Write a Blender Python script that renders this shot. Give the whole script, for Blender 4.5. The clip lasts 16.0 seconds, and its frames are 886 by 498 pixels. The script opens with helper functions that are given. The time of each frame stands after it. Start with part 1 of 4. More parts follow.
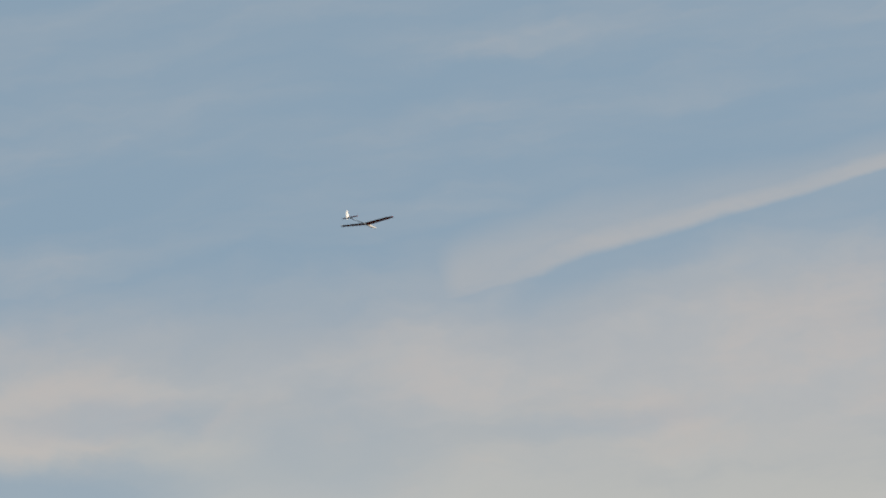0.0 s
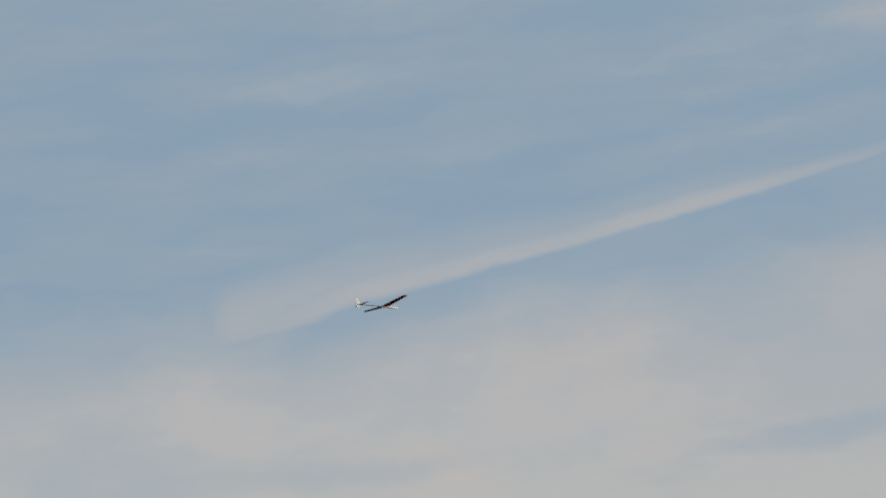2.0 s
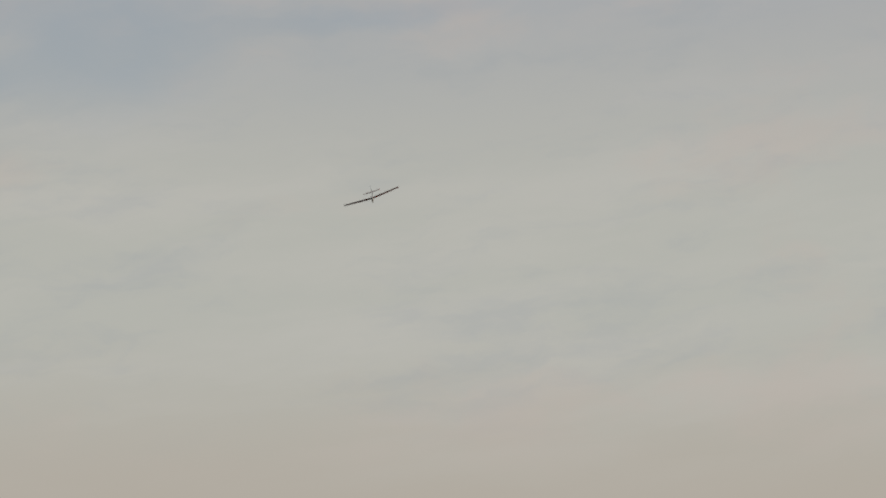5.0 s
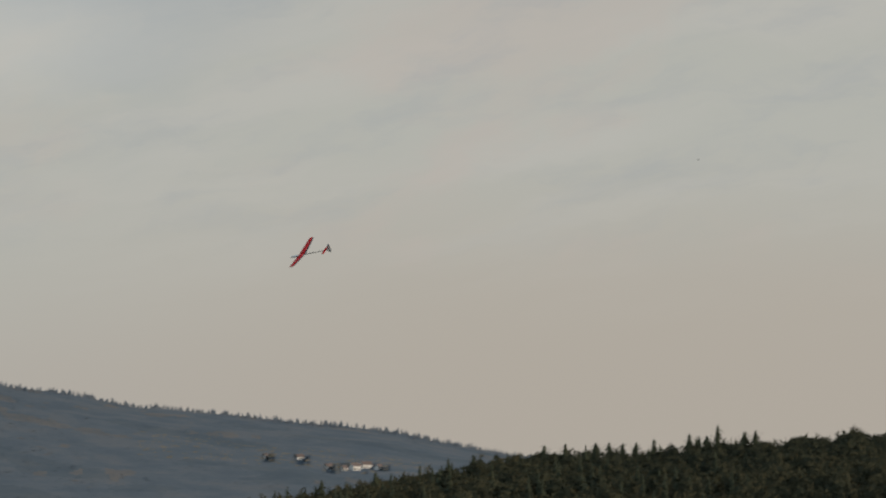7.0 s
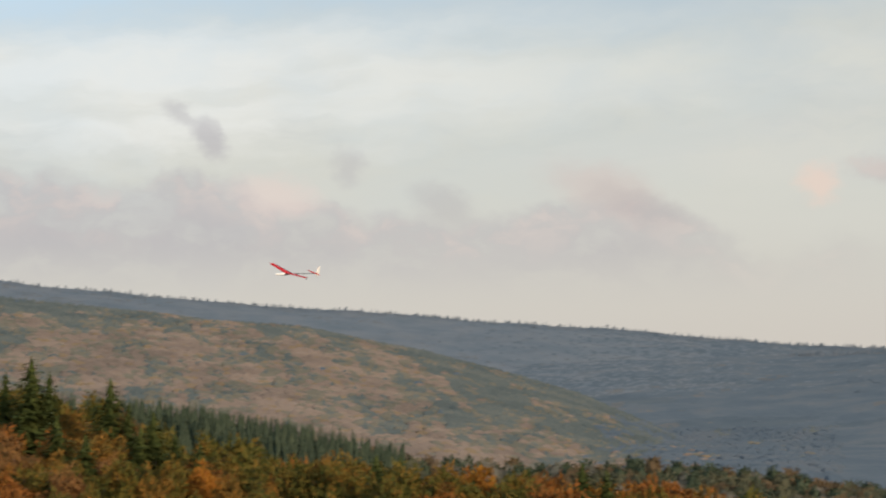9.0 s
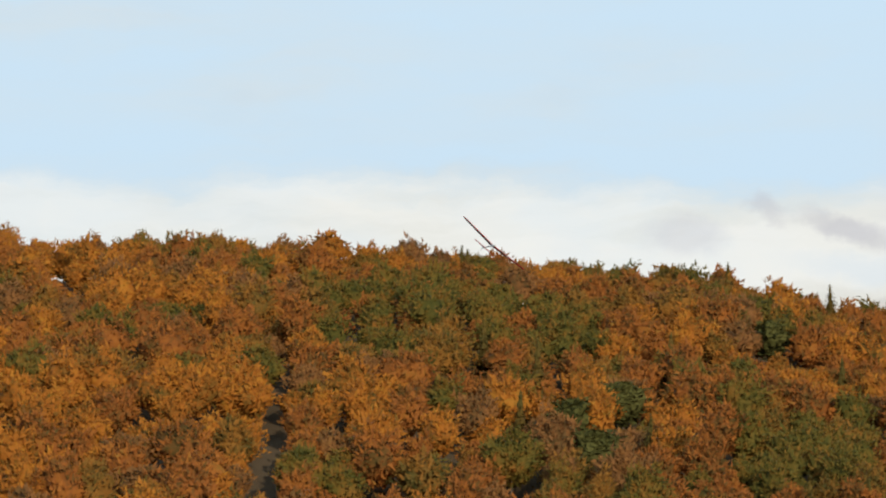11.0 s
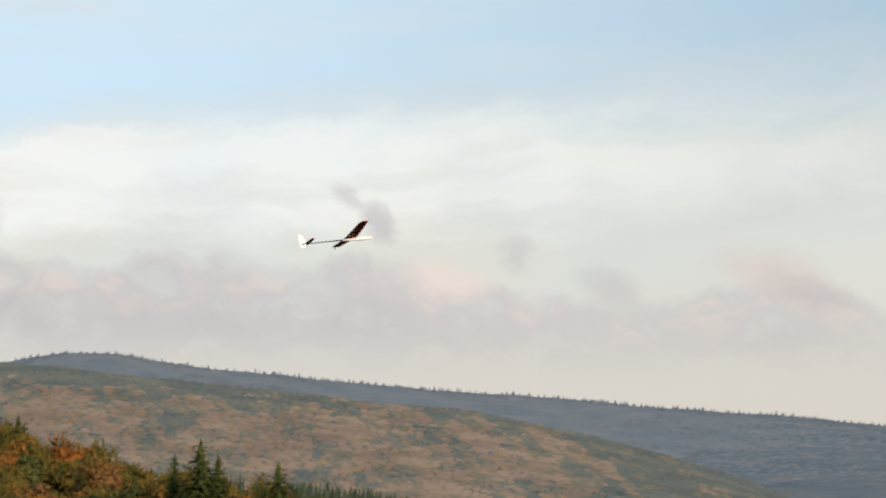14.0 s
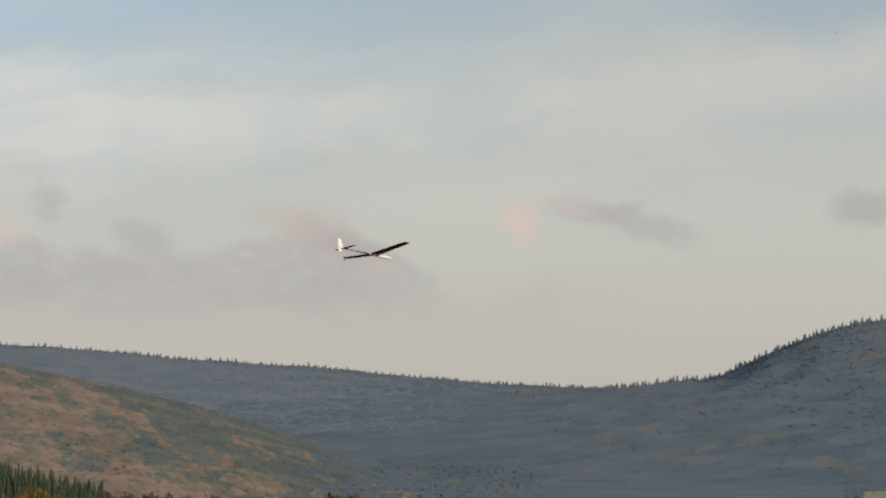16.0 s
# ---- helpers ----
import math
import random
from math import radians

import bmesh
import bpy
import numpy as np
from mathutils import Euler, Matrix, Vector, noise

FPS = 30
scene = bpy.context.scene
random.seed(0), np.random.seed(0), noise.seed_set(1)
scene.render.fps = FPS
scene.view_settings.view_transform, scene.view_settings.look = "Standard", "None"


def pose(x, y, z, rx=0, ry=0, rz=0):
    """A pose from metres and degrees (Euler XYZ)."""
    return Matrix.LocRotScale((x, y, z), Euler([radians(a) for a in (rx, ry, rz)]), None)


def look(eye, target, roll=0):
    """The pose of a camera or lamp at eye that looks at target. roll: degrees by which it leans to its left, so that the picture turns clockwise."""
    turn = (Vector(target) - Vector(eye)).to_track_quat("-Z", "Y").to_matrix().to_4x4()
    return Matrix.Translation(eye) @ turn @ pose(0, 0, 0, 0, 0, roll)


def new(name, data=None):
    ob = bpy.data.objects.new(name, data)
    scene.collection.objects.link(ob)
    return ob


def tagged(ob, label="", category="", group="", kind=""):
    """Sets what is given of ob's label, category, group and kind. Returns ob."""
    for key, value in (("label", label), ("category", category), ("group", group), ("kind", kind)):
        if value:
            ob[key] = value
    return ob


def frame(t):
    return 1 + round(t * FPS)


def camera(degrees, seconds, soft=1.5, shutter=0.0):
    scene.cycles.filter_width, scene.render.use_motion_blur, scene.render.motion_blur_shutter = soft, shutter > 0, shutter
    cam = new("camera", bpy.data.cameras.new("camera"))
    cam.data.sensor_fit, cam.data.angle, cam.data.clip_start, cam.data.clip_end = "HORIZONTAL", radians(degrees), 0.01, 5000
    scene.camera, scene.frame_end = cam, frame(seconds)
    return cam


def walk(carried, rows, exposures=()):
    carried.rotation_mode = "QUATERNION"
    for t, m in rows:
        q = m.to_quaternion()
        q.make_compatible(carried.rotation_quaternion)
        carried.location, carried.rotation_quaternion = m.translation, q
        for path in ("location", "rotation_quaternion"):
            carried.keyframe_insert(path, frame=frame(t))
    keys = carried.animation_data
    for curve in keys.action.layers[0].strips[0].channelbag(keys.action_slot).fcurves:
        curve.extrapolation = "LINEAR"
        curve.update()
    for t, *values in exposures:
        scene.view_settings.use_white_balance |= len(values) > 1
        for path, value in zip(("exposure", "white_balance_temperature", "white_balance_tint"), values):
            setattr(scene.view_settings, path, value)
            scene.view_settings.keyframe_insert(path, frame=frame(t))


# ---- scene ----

EYE = (0.0, 0.0, 1.7)
cam = camera(18.0, 16.0, soft=2.0, shutter=0.12)

# seconds, bearing, tilt, lean (degrees)
PATH = [
    (0, 49.069, 17.407, 0.80), (0.5, 51.064, 17.318, 0.38), (1, 51.994, 17.323, 0.18), (1.5, 52.767, 17.783, 0.38),
    (2, 53.940, 18.427, 0.13), (2.5, 56.002, 17.242, -0.32), (3, 56.388, 15.572, -0.41), (3.5, 56.231, 14.616, -0.61),
    (4, 55.697, 12.261, -0.56), (4.6, 54.6, 10.2, -0.55), (5.4, 52.6, 8.2, -0.5), (6.0, 49.9, 7.4, -0.5), (6.5, 45.687, 6.649, -0.52), (7, 39.504, 5.345, -0.34),
    (7.5, 34.050, 4.931, -0.69), (8, 25.193, 4.660, -0.75), (8.5, 16.911, 3.788, -0.39), (9, 6.944, 4.034, 0.16),
    (9.5, 0.0, 2.939, 0.71), (10, -9.202, 5.441, 0.64), (10.5, -17.5, 6.3, 0.7), (11.1, -23.5, 5.6, 0.9), (11.7, -23.2, 4.8, 1.0),
    (12.3, -15.841, 4.273, 1.09), (12.5, -12.271, 4.196, 0.95), (13, -7.412, 3.238, 0.49), (13.5, -2.392, 4.978, 0.59),
    (14, 3.476, 5.739, 0.72), (14.5, 7.575, 6.534, 0.38), (15, 10.362, 6.260, 0.60), (15.5, 11.518, 5.882, 0.47), (16, 13.048, 4.828, 0.23),
]
EXPOSURES = [(0, -0.25), (2, -0.27), (3, -0.3), (4, -0.38), (6.5, -0.5), (7, -0.48), (7.5, -0.42), (8, -0.2), (8.5, 0.0), (9, 0.07), (9.5, 0.09), (10, 0.2), (12.5, 0.08), (13, 0.28),
             (13.5, 0.4), (14, 0.22), (14.5, -0.02), (15, -0.14), (15.5, -0.22), (16, -0.2)]


def aim(bearing, tilt, lean):
    a, e = radians(bearing), radians(tilt)
    x, y, z = EYE
    return look(EYE, (x + math.sin(a) * math.cos(e), y + math.cos(a) * math.cos(e), z + math.sin(e)), lean)


walk(cam, [(t, aim(a, e, r)) for t, a, e, r in PATH], EXPOSURES)

# ---- light: low sun behind the camera's shoulder, thin high cloud ----
SUN_BEARING, SUN_HEIGHT = 137, 18


def nodes_of(owner):
    owner.use_nodes = True
    tree = owner.node_tree
    tree.nodes.clear()
    return tree


class Graph:
    """Short-hand for wiring nodes."""

    def __init__(self, tree):
        self.tree = tree

    def put(self, kind, ins=(), **props):
        node = self.tree.nodes.new(kind)
        for key, value in props.items():
            setattr(node, key, value)
        pairs = ins.items() if isinstance(ins, dict) else enumerate(ins)
        for key, value in pairs:
            if value is None:
                continue
            if isinstance(value, bpy.types.NodeSocket):
                self.tree.links.new(value, node.inputs[key])
            else:
                node.inputs[key].default_value = value
        return node

    def m(self, op, a, b=None, c=None):
        return self.put("ShaderNodeMath", (a, b, c), operation=op).outputs[0]

    def ramp(self, x, lo, hi):
        """Smooth 0..1 as x goes from lo to hi (lo may exceed hi)."""
        if isinstance(lo, (int, float)) and isinstance(hi, (int, float)) and lo > hi:
            return self.m("SUBTRACT", 1.0, self.ramp(x, hi, lo))
        if not isinstance(lo, (int, float)):  # limits that vary run downwards
            t = self.m("DIVIDE", self.m("SUBTRACT", lo, x), self.m("SUBTRACT", lo, hi))
            return self.ramp(t, 0.0, 1.0)
        node = self.put("ShaderNodeMapRange", {0: x, 1: lo, 2: hi, 3: 0.0, 4: 1.0}, interpolation_type="SMOOTHSTEP")
        return node.outputs[0]

    def xyz(self, x, y, z=0.0):
        return self.put("ShaderNodeCombineXYZ", (x, y, z)).outputs[0]

    def noise(self, vec, scale, detail=4.0, rough=0.55, warp=0.0):
        return self.put("ShaderNodeTexNoise", {"Vector": vec, "Scale": scale, "Detail": detail, "Roughness": rough, "Distortion": warp}).outputs[0]

    def mix(self, f, a, b):
        node = self.put("ShaderNodeMix", {0: f, 6: a, 7: b}, data_type="RGBA")
        return node.outputs[2]

    def curve(self, x, pairs):
        """A smooth run through (x, value) pairs."""
        total = pairs[0][1]
        for (x0, v0), (x1, v1) in zip(pairs, pairs[1:]):
            node = self.put("ShaderNodeMapRange", {0: x, 1: x0, 2: x1, 3: 0.0, 4: v1 - v0})
            total = self.m("ADD", total, node.outputs[0])
        return total

    def blob(self, az, el, a0, e0, ra, re, lean=0.0):
        """A soft patch round a bearing and a height, leaning by so many degrees."""
        c, q = math.cos(radians(lean)), math.sin(radians(lean))
        x, y = self.m("SUBTRACT", az, a0), self.m("SUBTRACT", el, e0)
        u = self.m("DIVIDE", self.m("ADD", self.m("MULTIPLY", x, c), self.m("MULTIPLY", y, q)), ra)
        v = self.m("DIVIDE", self.m("SUBTRACT", self.m("MULTIPLY", y, c), self.m("MULTIPLY", x, q)), re)
        d = self.m("SQRT", self.m("ADD", self.m("MULTIPLY", u, u), self.m("MULTIPLY", v, v)))
        return self.ramp(d, 1.3, 0.3)


def srgb(r, g, b, k=1.0):
    def lin(v):
        v /= 255
        return k * (v / 12.92 if v <= 0.04045 else ((v + 0.055) / 1.055) ** 2.4)
    return (lin(r), lin(g), lin(b), 1)


def make_world():
    world = bpy.data.worlds.new("sky")
    scene.world = world
    g = Graph(nodes_of(world))
    sky = g.put("ShaderNodeTexSky", sky_type="NISHITA", sun_disc=False, sun_elevation=radians(SUN_HEIGHT),
                sun_rotation=radians(SUN_BEARING), air_density=1.0, dust_density=1.6, ozone_density=1.2).outputs[0]
    way = g.put("ShaderNodeTexCoord").outputs["Generated"]
    s = g.put("ShaderNodeSeparateXYZ", (way,))
    deg = 180 / math.pi
    az0 = g.m("MULTIPLY", g.m("ARCTAN2", s.outputs[0], s.outputs[1]), deg)
    el0 = g.m("MULTIPLY", g.m("ARCSINE", s.outputs[2]), deg)
    flat = g.xyz(g.m("MULTIPLY", az0, 0.55), el0)
    # ragged edges: push the sky's coordinates about
    w1 = g.m("SUBTRACT", g.noise(flat, 0.9, 5, 0.6), 0.5)
    w2 = g.m("SUBTRACT", g.noise(g.xyz(g.m("MULTIPLY", az0, 0.55), el0, 7.3), 0.9, 5, 0.6), 0.5)
    az = g.m("ADD", az0, g.m("MULTIPLY", w1, 1.3))
    el = g.m("ADD", el0, g.m("MULTIPLY", w2, 0.9))
    el1 = g.m("ADD", el0, g.m("MULTIPLY", w2, 0.25))
    west = g.ramp(az0, 24.0, 6.0)
    # streaks climb to the right over the dark wood and lie level over the far ridge
    slope = g.curve(az0, ((0, 0.05), (25, 0.06), (45, 0.12)))
    leant = g.m("SUBTRACT", el, g.m("MULTIPLY", az, slope))
    streak = g.noise(g.xyz(g.m("MULTIPLY", az, 0.10), g.m("MULTIPLY", leant, 0.62)), 1.0, 5, 0.55)
    broad = g.noise(g.xyz(g.m("MULTIPLY", az, 0.07), g.m("MULTIPLY", leant, 0.22), 3.1), 1.0, 3, 0.5)
    fine = g.noise(g.xyz(g.m("MULTIPLY", az, 0.30), g.m("MULTIPLY", leant, 1.0), 5.5), 1.0, 6, 0.62)
    veil = g.noise(g.xyz(g.m("MULTIPLY", az, 0.16), g.m("MULTIPLY", leant, 0.30), 8.8), 1.0, 5, 0.6)

    K = 10.0  # the background's strength is 0.1
    blue = g.mix(0.8, sky, srgb(158, 183, 203, K))
    blue = g.mix(g.ramp(az0, 20.0, -6.0), blue, srgb(194, 217, 234, K))
    # how far up the cloud sheet reaches: low over the autumn hill, high over the dark wood
    top = g.curve(az0, ((-30, 7.0), (-18, 7.2), (-9, 7.8), (0, 8.5), (8, 9.0), (16, 10.0), (25, 11.0), (33, 11.5), (39, 15.8), (47.5, 16.3), (54, 17.3), (63, 18.8)))
    top = g.m("ADD", top, g.m("MULTIPLY", g.m("SUBTRACT", broad, 0.5), 2.6))
    top = g.m("ADD", top, g.m("MULTIPLY", g.m("SUBTRACT", fine, 0.5), 1.6))
    over = g.m("SUBTRACT", el, top)
    sheet = g.ramp(over, g.curve(az0, ((-6, 0.5), (8, 1.9), (40, 1.2))), g.curve(az0, ((-6, -0.8), (8, -1.6), (40, -1.8))))
    thin = g.m("MULTIPLY", g.ramp(veil, 0.62, 0.36), g.curve(az0, ((20, 0.24), (44, 0.26))))
    thin = g.m("MULTIPLY", thin, g.ramp(over, -6.0, -0.8))
    sheet = g.m("MULTIPLY", sheet, g.m("SUBTRACT", g.curve(el0, ((11, 0.97), (16, 0.86))), thin))
    # openings in the sheet
    for a0, e0, ra, re, lean, depth in ((40.2, 12.0, 4.6, 0.85, 6, 0.75), (47.0, 13.2, 2.6, 1.5, 10, 0.28), (42.5, 13.7, 3.0, 0.5, 4, 0.35), (52.5, 13.9, 2.6, 0.35, 6, 0.25), (62.0, 14.6, 2.4, 0.35, 8, 0.35), (21.5, 9.8, 3.2, 0.8, 5, 0.45)):
        sheet = g.m("MULTIPLY", sheet, g.m("SUBTRACT", 1.0, g.m("MULTIPLY", g.blob(az, el, a0, e0, ra, re, lean), depth)))
    wisps = g.m("MULTIPLY", g.ramp(streak, 0.36, 0.8), g.m("ADD", 0.26, g.m("MULTIPLY", g.ramp(veil, 0.4, 0.7), 0.28)))
    cover = g.m("MAXIMUM", sheet, wisps)
    # a long streak, crisp along its lower edge and feathered upwards, widening into a blunt head
    azt = g.m("ADD", az0, g.m("MULTIPLY", w1, 0.5))
    edge = g.curve(azt, ((46, 15.9), (49, 16.25), (50.5, 16.62), (52.2, 17.26), (56.6, 18.42), (59.5, 19.12), (63, 20.0), (68, 21.3)))
    edge = g.m("SUBTRACT", el1, edge)
    wide = g.curve(azt, ((48.8, 1.35), (50.5, 1.6), (52.2, 1.5), (54.4, 1.2), (56.6, 0.95), (59.5, 0.9), (63, 0.6), (66, 0.4)))
    rise = g.m("DIVIDE", edge, wide)
    head = g.ramp(azt, 48.3, 49.5)
    bright_line = g.m("MULTIPLY", g.ramp(rise, -0.06, 0.14), g.ramp(rise, 0.72, 0.2))
    feather = g.m("MULTIPLY", g.ramp(rise, -0.05, 0.1), g.ramp(rise, 1.2, 0.35))
    trail = g.m("MAXIMUM", g.m("MULTIPLY", bright_line, g.curve(az, ((49, 0.5), (52.5, 0.74), (60, 0.7), (63.5, 0.3), (66, 0.0)))), g.m("MULTIPLY", feather, g.curve(az, ((49, 0.62), (53, 0.5), (60, 0.3), (64, 0.0)))))
    trail = g.m("MULTIPLY", g.m("MULTIPLY", trail, head), g.m("ADD", 0.72, g.m("MULTIPLY", g.ramp(fine, 0.3, 0.62), 0.28)))
    gap = g.m("MULTIPLY", g.m("MULTIPLY", g.ramp(edge, -0.95, -0.2), g.ramp(edge, 0.12, -0.05)), g.m("MULTIPLY", g.ramp(az, 50.2, 51.2), g.ramp(az, 58.5, 52.5)))
    cover = g.m("MULTIPLY", cover, g.m("SUBTRACT", 1.0, g.m("MULTIPLY", gap, 0.5)))
    cover = g.m("MAXIMUM", cover, trail)
    # the sheet's own colours: pinkish at the horizon, pale and greenish grey above
    low = g.mix(g.ramp(el0, 1.0, 6.0), srgb(203, 195, 185, K), srgb(208, 208, 199, K))
    low = g.mix(g.m("MULTIPLY", g.m("MULTIPLY", g.ramp(az0, 25.0, 42.0), g.ramp(el0, 8.0, 3.6)), 0.75), low, srgb(204, 194, 180, K))
    high = g.mix(g.ramp(el0, 9.0, 16.0), low, srgb(197, 196, 196, K))
    cloud = g.mix(g.m("MULTIPLY", g.m("MULTIPLY", g.ramp(streak, 0.42, 0.66), g.ramp(el0, 3.0, 7.5)), 0.5), high, g.mix(g.ramp(el0, 10.0, 14.0), srgb(217, 214, 206, K), srgb(204, 202, 200, K)))
    rosy = g.m("MULTIPLY", g.ramp(veil, 0.5, 0.68), g.m("MULTIPLY", g.ramp(el0, 4.0, 6.0), g.ramp(az0, 20.0, 40.0)))
    cloud = g.mix(g.m("MULTIPLY", rosy, 0.35), cloud, srgb(219, 203, 193, K))
    grey = g.m("MULTIPLY", g.m("MULTIPLY", g.ramp(fine, 0.46, 0.74), g.ramp(el0, 4.5, 7.0)), 0.34)
    cloud = g.mix(grey, cloud, srgb(182, 188, 192, K))
    bright = g.m("MULTIPLY", g.m("MULTIPLY", g.ramp(over, -3.0, -1.9), g.ramp(over, 0.4, -0.6)), west)
    bright = g.m("MULTIPLY", bright, g.m("ADD", 0.45, g.m("MULTIPLY", g.ramp(streak, 0.36, 0.56), 0.5)))
    cloud = g.mix(bright, cloud, g.mix(g.ramp(az0, 14.0, 0.0), srgb(214, 216, 210, K), srgb(231, 231, 226, K)))
    cloud = g.mix(g.m("MULTIPLY", trail, 0.8), cloud, srgb(199, 196, 195, K))
    colour = g.mix(cover, blue, cloud)
    # low heaps of cloud over the far ridge: domed tops, soft undersides
    w3 = g.m("SUBTRACT", g.noise(g.xyz(g.m("MULTIPLY", az0, 0.8), el0, 2.2), 2.0, 4, 0.6), 0.5)
    w4 = g.m("SUBTRACT", g.noise(g.xyz(g.m("MULTIPLY", az0, 0.8), el0, 9.1), 2.0, 4, 0.6), 0.5)
    azb = g.m("ADD", az0, g.m("MULTIPLY", w3, 0.8))
    elb = g.m("ADD", el0, g.m("MULTIPLY", w4, 0.6))
    puff = g.noise(g.xyz(g.m("MULTIPLY", azb, 0.42), g.m("MULTIPLY", elb, 0.25), 1.7), 1.0, 4, 0.5)
    lump = g.noise(g.xyz(azb, g.m("MULTIPLY", elb, 1.6), 4.4), 1.0, 4, 0.55)
    crest = g.curve(az0, ((-17, 4.4), (-12, 5.3), (-6, 5.6), (0, 5.35), (5, 5.3), (7, 4.8), (9, 5.1), (11, 5.0), (13, 4.2), (20, 3.6)))
    crest = g.m("ADD", crest, g.m("MULTIPLY", g.m("SUBTRACT", puff, 0.5), 2.6))
    below = g.m("SUBTRACT", crest, elb)
    heap = g.m("MULTIPLY", g.ramp(below, -0.12, 0.4), g.ramp(el0, 2.7, 4.4))
    heap = g.m("MULTIPLY", heap, g.m("MULTIPLY", g.ramp(az0, -17.0, -12.0), g.ramp(az0, 19.0, 10.0)))
    heap = g.m("MULTIPLY", heap, g.m("ADD", 0.5, g.m("MULTIPLY", g.ramp(lump, 0.3, 0.62), 0.5)))
    glow = g.m("MULTIPLY", g.m("MULTIPLY", g.ramp(below, 0.0, 0.3), g.ramp(below, 1.4, 0.4)), g.ramp(lump, 0.44, 0.66))
    tone = g.mix(g.m("MULTIPLY", glow, 0.75), g.mix(west, srgb(178, 172, 170, K), srgb(176, 172, 177, K)), srgb(214, 197, 191, K))
    colour = g.mix(g.m("MULTIPLY", heap, g.curve(az0, ((-4, 0.72), (8, 0.58)))), colour, tone)
    for a0, e0, ra, re, lean, depth, shade in (
            (29.0, 9.6, 4.6, 1.7, 3, 0.55, (221, 221, 215)), (20.5, 8.2, 2.6, 0.7, 4, 0.35, (216, 216, 210)),
            (21.65, 5.6, 0.8, 0.42, 0, 0.6, (176, 174, 174)), (22.95, 5.88, 0.9, 0.48, -38, 0.8, (243, 213, 196)), (23.0, 5.6, 0.6, 0.3, -10, 0.35, (232, 206, 192)),
            (23.2, 7.0, 0.4, 0.16, 15, 0.35, (180, 178, 180)), (24.3, 5.45, 0.7, 0.2, 0, 0.25, (188, 182, 180)),
            (14.65, 5.33, 0.42, 0.46, 80, 0.6, (232, 205, 190)), (16.0, 5.6, 0.9, 0.3, -8, 0.42, (188, 178, 177)), (17.2, 5.3, 1.3, 0.36, -16, 0.4, (176, 171, 173)), (15.8, 5.68, 0.5, 0.2, -5, 0.35, (216, 200, 192)),
            (10.2, 5.3, 1.3, 0.55, -15, 0.5, (206, 189, 183)), (11.0, 4.9, 1.2, 0.4, -20, 0.4, (180, 172, 172)),
            (1.55, 6.78, 0.5, 0.2, -30, 0.42, (174, 171, 176)), (2.15, 6.25, 0.55, 0.28, -65, 0.55, (172, 168, 174)), (5.0, 5.7, 0.35, 0.42, 0, 0.4, (180, 177, 180)),
            (3.5, 5.1, 1.0, 0.42, -8, 0.55, (226, 206, 198)), (7.0, 4.95, 0.8, 0.4, -20, 0.4, (176, 172, 174)), (-6.55, 5.05, 1.15, 0.55, -12, 0.6, (233, 215, 206)), (-5.9, 6.1, 0.5, 0.4, 60, 0.45, (186, 180, 186)),
            (-14.9, 6.2, 1.2, 0.3, -18, 0.6, (182, 182, 190)), (-16.6, 6.62, 0.5, 0.22, -25, 0.45, (186, 186, 193)), (-18.3, 6.1, 0.9, 0.45, 0, 0.4, (192, 194, 202)),
            (-14.2, 5.35, 2.2, 0.35, -6, 0.35, (196, 212, 226))):
        colour = g.mix(g.m("MULTIPLY", g.blob(azb, elb, a0, e0, ra, re, lean), depth), colour, srgb(*shade, K))
    back = g.put("ShaderNodeBackground", (colour, 0.1))
    out = g.put("ShaderNodeOutputWorld")
    g.tree.links.new(back.outputs[0], out.inputs[0])


make_world()
sun = new("sun", bpy.data.lights.new("sun", "SUN"))
sun.data.energy, sun.data.angle, sun.data.color = 3.6, radians(0.6), (1.0, 0.83, 0.64)
_a, _e = radians(SUN_BEARING), radians(SUN_HEIGHT)
sun.matrix_world = look((400 * math.sin(_a), 400 * math.cos(_a), 300), (400 * math.sin(_a) - math.sin(_a) * math.cos(_e), 400 * math.cos(_a) - math.cos(_a) * math.cos(_e), 300 - math.sin(_e)))


